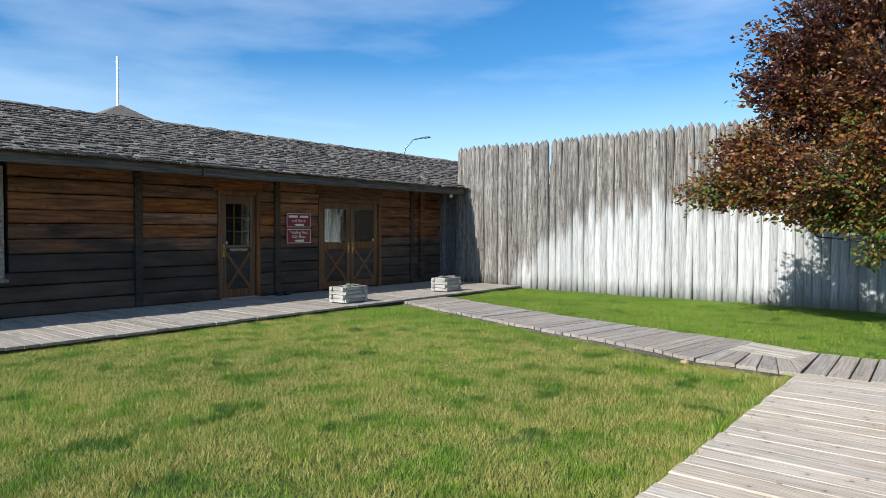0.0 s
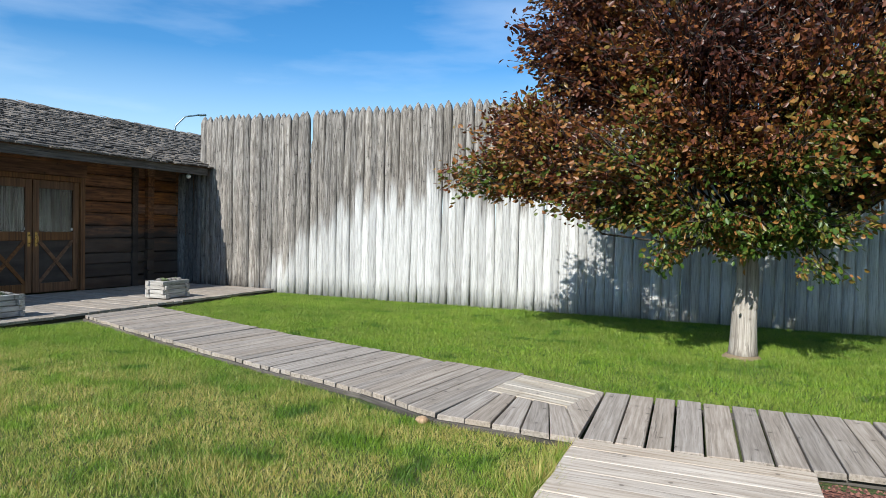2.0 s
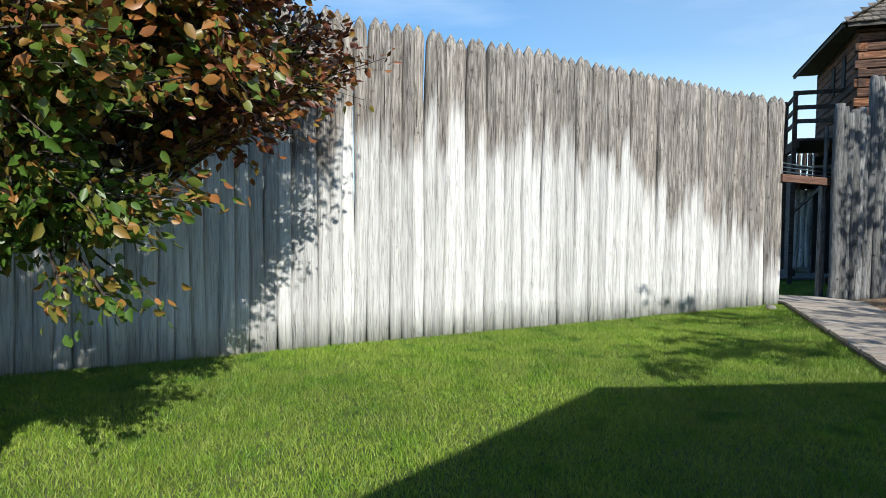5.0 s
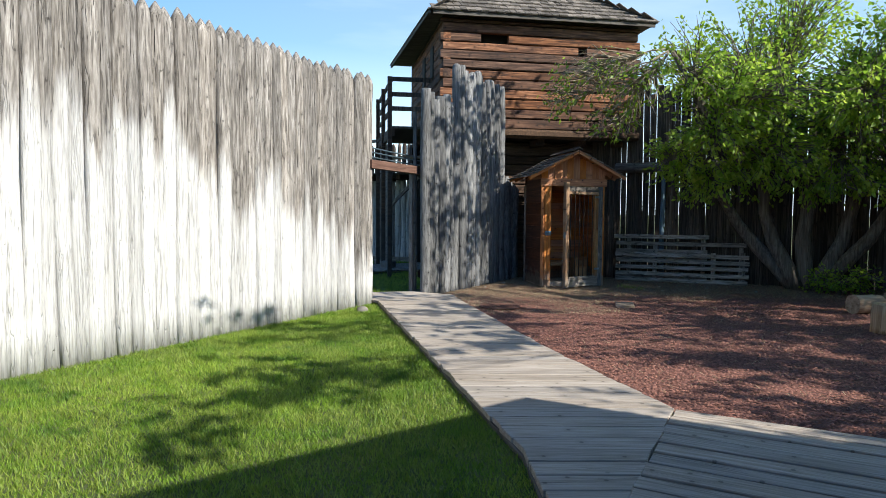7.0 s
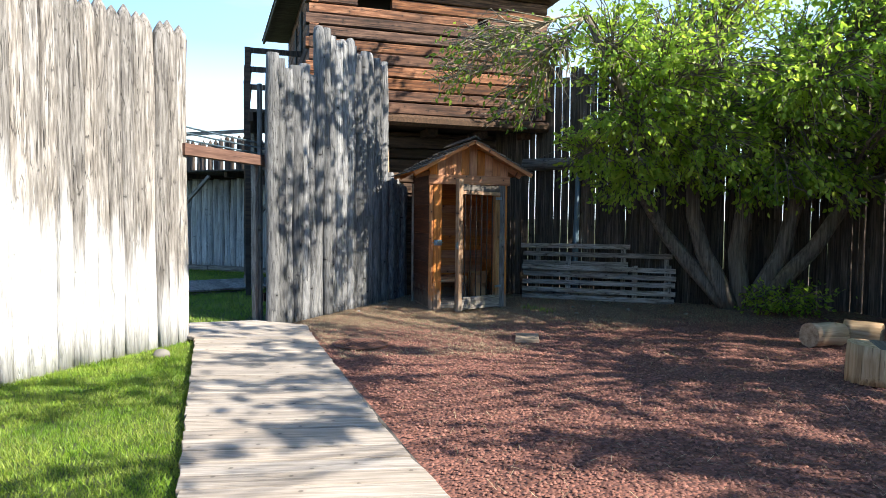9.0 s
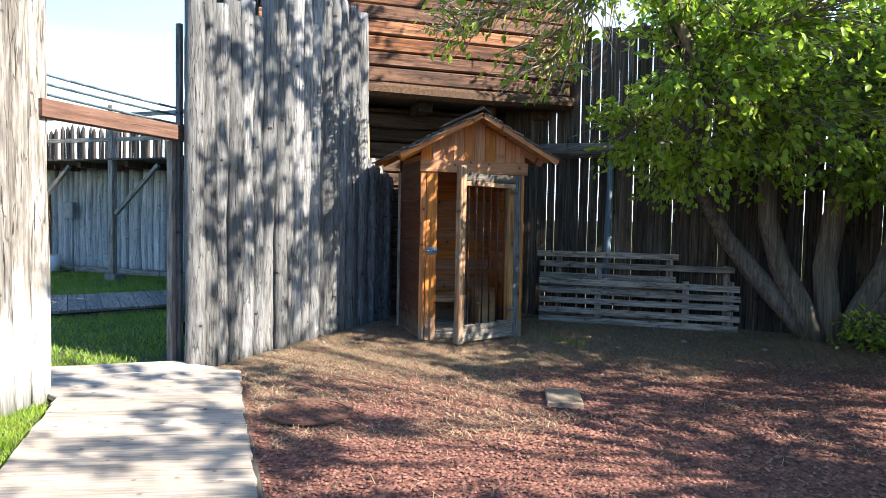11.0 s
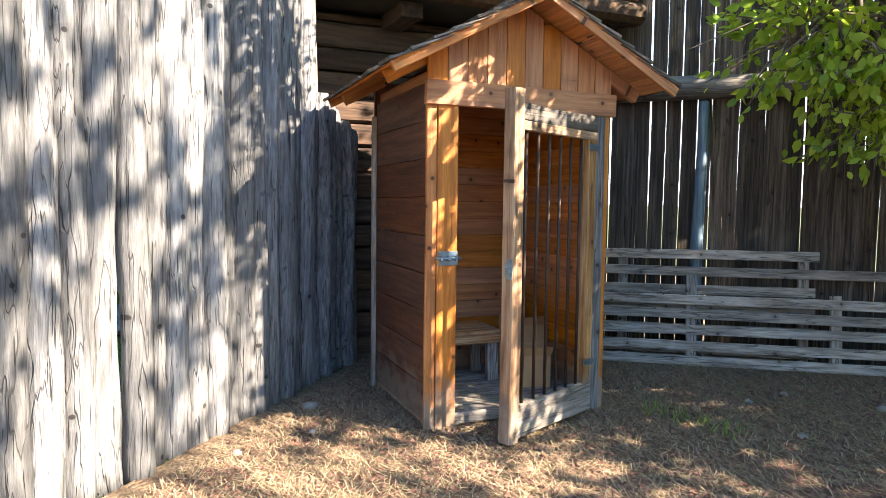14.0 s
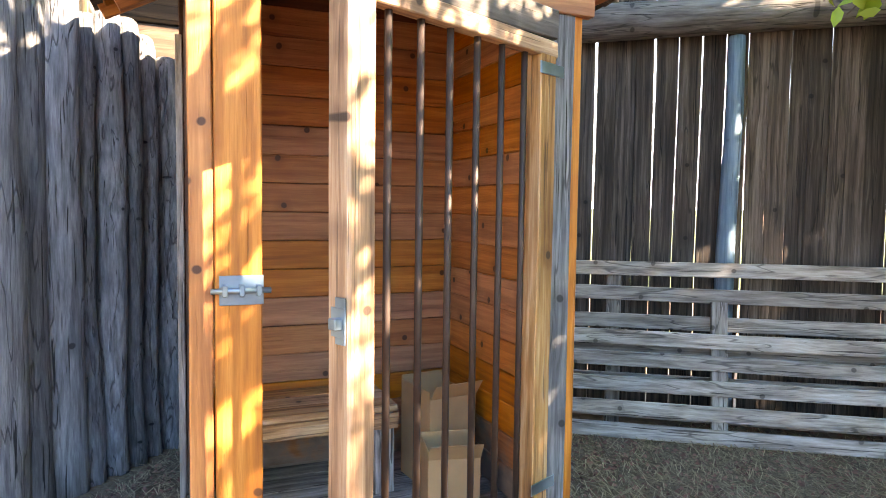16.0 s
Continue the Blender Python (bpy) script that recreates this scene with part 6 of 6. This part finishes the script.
# ---- trees ----
def leaf_mesh(name, at, way, size, mat, r, droop=0.3, shape=0.42):
    """Folded leaves, one island each, at the points given."""
    n = len(at)
    d = way + r.normal(0, 0.55, (n, 3))
    d[:, 2] -= droop
    d /= np.linalg.norm(d, axis=1)[:, None]
    side = np.cross(d, r.normal(0, 1, (n, 3)))
    side /= np.linalg.norm(side, axis=1)[:, None] + 1e-9
    nrm = np.cross(side, d)
    s = size * r.uniform(0.6, 1.25, n)[:, None]
    base, tip = at, at + d * s + nrm * s * r.uniform(-0.15, 0.1, n)[:, None]
    edge = [at + d * s * k + side * s * shape * w + nrm * s * 0.12 * abs(w) for k, w in ((0.28, 0.85), (0.62, 0.8), (0.62, -0.8), (0.28, -0.85))]
    v = np.stack([base, edge[0], edge[1], tip, edge[2], edge[3]], 1).reshape(-1, 3)
    k = 6 * np.arange(n)[:, None]
    tris = np.concatenate([k + np.array(t) for t in ((0, 1, 2), (0, 2, 3), (0, 3, 4), (0, 4, 5))], 1).reshape(-1, 3)
    return fast_mesh(name, v, tris, mat)


def tree(name, label, category, base, stems, blobs, leaf_mat, leaf_size, twigs, leaves, bark, twig_bark, seed, droop=0.3, shape=0.42, bare=0.0, stout=1.0):
    """Trunks, a limb into every clump of the crown, twigs out of the limbs, leaves along the twigs.
    stems: lists of (point, radius); blobs: (stem number, centre, radii)."""
    r = np.random.default_rng(seed)
    t = thing(name, label, category, Matrix.Translation(base))
    ends = []
    for stem in stems:
        part("trunk", tube("trunk", [p for p, _ in stem], [q for _, q in stem], bark, 14, 0.06), t, None, "")
        ends.append(stem)
    at, way, twig_parts = [], [], []
    crown = None
    for which, c, rad in blobs:
        start, r0 = Vector(stems[which][-1][0]), stems[which][-1][1]
        c, r0 = Vector(c), r0 * stout
        bend = Vector(r.normal(0, 0.12, 3)) * (c - start).length
        pts = [start.lerp(c, k) + bend * math.sin(math.pi * k) for k in (0, 0.25, 0.5, 0.75, 1.0)]
        part("limb", tube("limb", pts, [r0 * 0.42, r0 * 0.3, r0 * 0.22, r0 * 0.15, r0 * 0.08], twig_bark, 7, 0.05), t)
        size = (rad[0] * rad[1] * rad[2]) ** (1 / 3)
        for _ in range(int(twigs * size * size)):
            u = r.normal(0, 1, 3)
            u /= np.linalg.norm(u)
            k = r.uniform(0.25, 1.0) ** 0.45 * r.uniform(0.85, 1.12)
            tip = c + Vector(u * np.array(rad) * k)
            root = pts[2].lerp(pts[4], r.uniform(0, 1)) if r.uniform() < 0.75 else pts[1].lerp(pts[3], r.uniform(0, 1))
            mid = root.lerp(tip, 0.55) + Vector(r.normal(0, 0.07, 3)) + Vector((0, 0, 0.1 * (tip - root).length))
            twig_parts.append(sweep(tube_rings([root, mid, tip], [0.012, 0.008, 0.003], 4, 0.0), False))
            if r.uniform() < bare:
                continue
            m = int(leaves * r.uniform(0.6, 1.4))
            s = r.uniform(0.25, 1.05, m)
            a, b, d = np.array(root), np.array(mid), np.array(tip)
            q = ((1 - s) ** 2)[:, None] * a + (2 * s * (1 - s))[:, None] * b + (s ** 2)[:, None] * d
            at.append(q + r.normal(0, 0.055, (m, 3)))
            w = d - b
            way.append(np.repeat((w / (np.linalg.norm(w) + 1e-6))[None], m, 0))
    v, f = gather(twig_parts)
    tagged(part("twigs", mesh("twigs", v, f, twig_bark), t), kind="stuff")
    tagged(part("crown", leaf_mesh("crown", np.concatenate(at), np.concatenate(way), leaf_size, leaf_mat, r, droop, shape), t, None, "crown of many small leaves"), kind="stuff")
    return t


CRAB = [(0, (-3.1, -0.4, 2.15), (0.9, 0.7, 0.4)), (0, (-2.75, -0.4, 2.75), (0.75, 0.7, 0.45)), (0, (-2.2, -0.4, 3.6), (0.75, 0.8, 0.7)), (0, (-2.1, -0.3, 4.4), (0.75, 0.8, 0.7)), (0, (0.0, -0.6, 1.4), (0.6, 0.5, 0.22)), (0, (-2.3, -0.5, 2.5), (0.9, 0.9, 0.65)), (0, (-1.7, -0.3, 3.6), (1.0, 1.0, 0.9)), (0, (-1.4, -0.9, 2.3), (0.9, 0.8, 0.6)), (0, (-2.7, -0.4, 2.7), (0.6, 0.6, 0.4)),
        (0, (-1.65, -0.3, 4.5), (1.0, 1.0, 0.8)), (0, (-1.0, -0.2, 5.3), (1.1, 1.1, 0.9)), (0, (-0.5, -0.8, 2.7), (1.0, 1.0, 0.8)), (0, (0.3, -1.0, 2.3), (0.8, 0.8, 0.6)), (0, (0.0, 0.1, 4.2), (1.3, 1.3, 1.1)),
        (0, (-0.6, -0.9, 3.6), (1.0, 0.9, 0.9)), (0, (0.9, -0.7, 3.3), (1.0, 1.0, 0.9)), (0, (1.4, 0.5, 2.4), (0.9, 0.9, 0.6)), (0, (2.3, 1.0, 2.75), (0.8, 0.6, 0.5)), (0, (0.9, 0.3, 4.8), (1.2, 1.2, 1.0)),
        (0, (-1.7, -0.6, 1.75), (0.7, 0.6, 0.22)), (0, (-0.6, -0.8, 1.6), (0.8, 0.7, 0.32)), (0, (0.6, -0.6, 1.55), (0.7, 0.6, 0.25)), (0, (0.1, 0.1, 5.9), (1.2, 1.2, 1.0)), (0, (0.7, 0.9, 2.0), (0.8, 0.7, 0.45)),
        (0, (1.9, 0.0, 3.7), (0.9, 0.8, 0.7)), (0, (-0.9, -0.9, 1.15), (0.35, 0.25, 0.12)), (0, (0.75, -0.8, 1.0), (0.4, 0.2, 0.08)), (0, (2.3, -0.2, 4.6), (0.9, 0.8, 0.7)), (0, (1.15, -0.7, 2.6), (0.7, 0.5, 0.5)), (0, (1.6, -0.5, 3.2), (0.6, 0.5, 0.5))]
crab = tree("crab_apple_tree", "bronze-leaved ornamental crab-apple tree on the lawn", "tree", (0, 12.0, -0.06),
            [[((0, 0, -0.05), 0.18), ((0.005, 0, 0.12), 0.153), ((0.01, 0, 0.5), 0.14), ((0.03, 0, 0.9), 0.13), ((0.02, -0.01, 1.15), 0.12), ((0.0, -0.02, 1.5), 0.10)]],
            CRAB, M_LEAF_CRAB, 0.078, 150, 38, M_BARK_PALE, M_BARK, 41, 0.25, 0.3, 0.0, 0.6)

bm = bmesh.new()
bmesh.ops.create_cone(bm, cap_ends=True, segments=28, radius1=0.27, radius2=0.19, depth=0.06)
bmesh.ops.subdivide_edges(bm, edges=bm.edges[:], cuts=2, use_grid_fill=True)
for v in bm.verts:
    v.co += Vector((1, 1, 0.35)) * 0.03 * noise.noise(v.co * 6.0)
me = bpy.data.meshes.new("soil_mound")
bm.to_mesh(me)
bm.free()
me.materials.append(M_DRY_SOIL)
ob = new("soil_mound", me)
ob.matrix_basis = pose(0.0, 12.0, -0.068)
tagged(ob, "low bare soil rise round the tree foot", "soil", "", "structure")

MAPLE_STEMS = [[((0, 0.1, 0), 0.16), ((-0.02, 0.45, 0.4), 0.145), ((-0.05, 0.85, 0.85), 0.13), ((-0.1, 1.25, 1.35), 0.11), ((-0.5, 1.7, 2.2), 0.09), ((-1.0, 2.0, 3.0), 0.07)],
               [((-0.05, 0.1, 0), 0.16), ((-0.1, 0.32, 0.5), 0.145), ((-0.15, 0.58, 1.0), 0.13), ((-0.2, 0.75, 1.6), 0.12), ((-0.25, 0.8, 2.6), 0.10)],
               [((0.0, -0.05, 0), 0.17), ((0.0, 0.0, 0.5), 0.15), ((0.0, 0.05, 1.0), 0.14), ((-0.05, -0.1, 2.2), 0.12), ((-0.1, -0.3, 3.2), 0.10)],
               [((0.05, -0.2, 0), 0.16), ((0.0, -0.6, 0.5), 0.14), ((-0.05, -1.1, 1.1), 0.12), ((-0.1, -1.6, 2.0), 0.1)],
               [((0.0, -0.15, 0), 0.15), ((0.0, -0.38, 0.5), 0.135), ((0.0, -0.62, 1.0), 0.125), ((-0.05, -0.9, 2.2), 0.11), ((-0.1, -1.0, 3.0), 0.09)]]
MAPLE = [(0, (-2.0, 1.5, 3.0), (1.0, 1.0, 0.8)), (0, (-2.2, 2.0, 4.2), (1.1, 1.1, 0.9)), (0, (-1.7, 0.4, 2.5), (0.9, 1.0, 0.7)), (1, (-0.9, 0.6, 3.2), (1.2, 1.2, 1.0)), (0, (-1.3, 2.5, 2.6), (0.7, 0.7, 0.6)), (0, (-1.4, 1.6, 2.2), (0.8, 0.8, 0.5)),
         (1, (-0.6, 1.4, 4.6), (1.3, 1.4, 1.1)), (2, (-1.2, -0.8, 2.9), (1.2, 1.1, 0.9)), (2, (-0.6, -0.9, 4.2), (1.3, 1.3, 1.1)), (0, (-2.7, 0.4, 3.6), (1.0, 1.1, 0.8)), (1, (0.2, 0.2, 5.6), (1.4, 1.4, 1.0)),
         (2, (-1.6, -1.6, 4.6), (1.4, 1.3, 1.0)), (3, (-1.0, -2.1, 3.0), (1.2, 1.1, 0.9)), (3, (-0.6, -2.4, 4.6), (1.3, 1.3, 1.1)), (2, (-2.6, -0.9, 3.3), (1.0, 1.0, 0.8)),
         (3, (-2.2, -2.6, 3.8), (1.1, 1.0, 0.9)), (0, (-1.0, 0.9, 2.2), (0.8, 0.8, 0.45)), (2, (-1.9, -0.6, 2.0), (0.7, 0.8, 0.4)), (0, (-1.1, 1.9, 1.9), (0.5, 0.5, 0.3)),
         (3, (-3.0, -2.0, 3.2), (0.9, 0.9, 0.8)), (3, (-1.4, -2.6, 2.2), (0.8, 0.7, 0.5)), (1, (-0.9, -0.2, 2.1), (0.9, 0.9, 0.45)), (4, (-1.0, -1.3, 2.05), (0.9, 0.9, 0.5)), (0, (-1.3, 2.1, 2.3), (0.6, 0.6, 0.4))]
maple = tree("maple_tree", "green multi-stemmed box-elder maple before the dark fence", "tree", (18.0, 8.6, -0.08), MAPLE_STEMS, MAPLE, M_LEAF_GREEN, 0.1, 80, 20, M_BARK_MID, M_BARK_MID, 42, 0.45, 0.3, 0.12)
tree("shrub", "low green shrub of suckers at the maple foot", "shrub", (17.4, 8.0, -0.08), [[((0, 0, 0), 0.025), ((0.02, 0, 0.12), 0.02), ((0, 0.02, 0.22), 0.015)]], [(0, (0.0, 0.3, 0.32), (0.4, 0.45, 0.25)), (0, (0.1, -0.4, 0.34), (0.4, 0.5, 0.28)), (0, (-0.2, 0.0, 0.28), (0.35, 0.4, 0.2))], M_LEAF_GREEN, 0.075, 230, 12, M_BARK_MID, M_BARK_MID, 48, 0.3, 0.3, 0.0)
SPRAY = [(0, (-2.4, 3.0, 3.9), (0.8, 0.9, 0.7)), (0, (-2.5, 3.9, 4.1), (0.8, 0.9, 0.6)), (0, (-2.2, 3.4, 3.2), (0.6, 0.8, 0.4)), (0, (-2.6, 4.4, 3.7), (0.5, 0.5, 0.4))]
tree("maple_bough", "half-bare hanging bough of a box-elder maple", "tree", (18.0, 8.5, -0.08), [[((-1.5, 1.2, 2.5), 0.07), ((-1.9, 1.9, 3.6), 0.06), ((-2.1, 2.4, 4.6), 0.05)]], SPRAY, M_LEAF_GREEN, 0.10, 150, 7, M_BARK_MID, M_TWIG, 45, 0.5, 0.3, 0.5)
TRUNK = [[((0, 0, 0), 0.2), ((0.05, 0, 1.2), 0.17), ((0.0, 0.05, 2.6), 0.15), ((0.1, 0.1, 3.8), 0.12)]]
crown_rng = random.Random(17)


def canopy(trunk, spots, size):
    """Clumps of a crown round a trunk, from places (x, y, z) in the world."""
    q = crown_rng
    return [(0, (x - trunk[0] + q.uniform(-0.3, 0.3), y - trunk[1] + q.uniform(-0.3, 0.3), z + q.uniform(-0.25, 0.25)), (size * q.uniform(0.8, 1.2), size * q.uniform(0.8, 1.2), size * q.uniform(0.55, 0.8))) for x, y, z in spots]


# light crowns over the boardwalk and the corner by the hut
AIRY = [(5.0, 4.6, 5.6), (6.4, 5.9, 5.9), (7.9, 6.3, 6.0), (6.8, 4.0, 5.6), (8.2, 4.7, 5.5), (9.4, 6.2, 6.1), (9.6, 4.9, 5.4), (10.6, 5.7, 5.6), (11.4, 7.0, 6.6), (12.6, 6.6, 5.8), (13.6, 5.2, 5.4), (14.6, 4.6, 5.0), (15.4, 5.6, 5.3), (12.9, 7.6, 7.0), (14.3, 7.5, 6.9), (14.2, 6.4, 7.7), (15.0, 4.8, 7.2), (16.4, 5.2, 6.2), (11.2, 4.6, 6.0), (13.4, 9.0, 7.6), (14.7, 9.2, 7.7), (14.0, 8.4, 8.3), (15.6, 8.9, 7.9), (14.2, 9.7, 7.9), (15.2, 9.8, 7.7)]
tree("maple_tree", "green box-elder maple south of the gravel", "tree", (12.0, 4.0, -0.08), TRUNK, canopy((12.0, 4.0), AIRY, 0.78), M_LEAF_GREEN, 0.19, 17, 22, M_BARK, M_BARK, 43, 0.45, 0.3, 0.1, 0.45)
# thick crowns that keep the gravel in shade
for seed, trunk, spots in ((44, (9.6, 1.4), [(7.6, 0.2, 5.0), (7.6, 1.6, 5.3), (9.2, 0.0, 5.2), (9.3, 1.7, 5.0), (9.8, 3.0, 5.3), (8.4, -1.6, 5.0), (10.6, -1.4, 5.4), (10.9, 1.0, 5.6)]),
                           (46, (13.0, 1.2), [(11.6, 3.4, 5.0), (12.2, 2.0, 5.2), (12.4, 0.2, 5.4), (13.3, 3.8, 5.1), (13.8, 2.2, 5.0), (14.0, 0.4, 5.3), (12.6, -1.6, 5.0), (14.4, -1.4, 5.6)]),
                           (47, (16.4, 1.0), [(15.2, 3.6, 5.0), (15.6, 1.8, 5.3), (15.8, 0.0, 5.1), (17.0, 3.4, 5.4), (17.4, 1.6, 5.0), (17.6, -0.2, 5.4), (18.6, 2.8, 5.2), (16.6, -1.8, 5.2)])):
    tree("maple_tree", "dense green box-elder maple behind the gravel yard", "tree", (*trunk, -0.08), TRUNK, canopy(trunk, spots, 1.3), M_LEAF_GREEN, 0.17, 26, 18, M_BARK, M_BARK, seed, 0.45, 0.3, 0.05, 0.45)
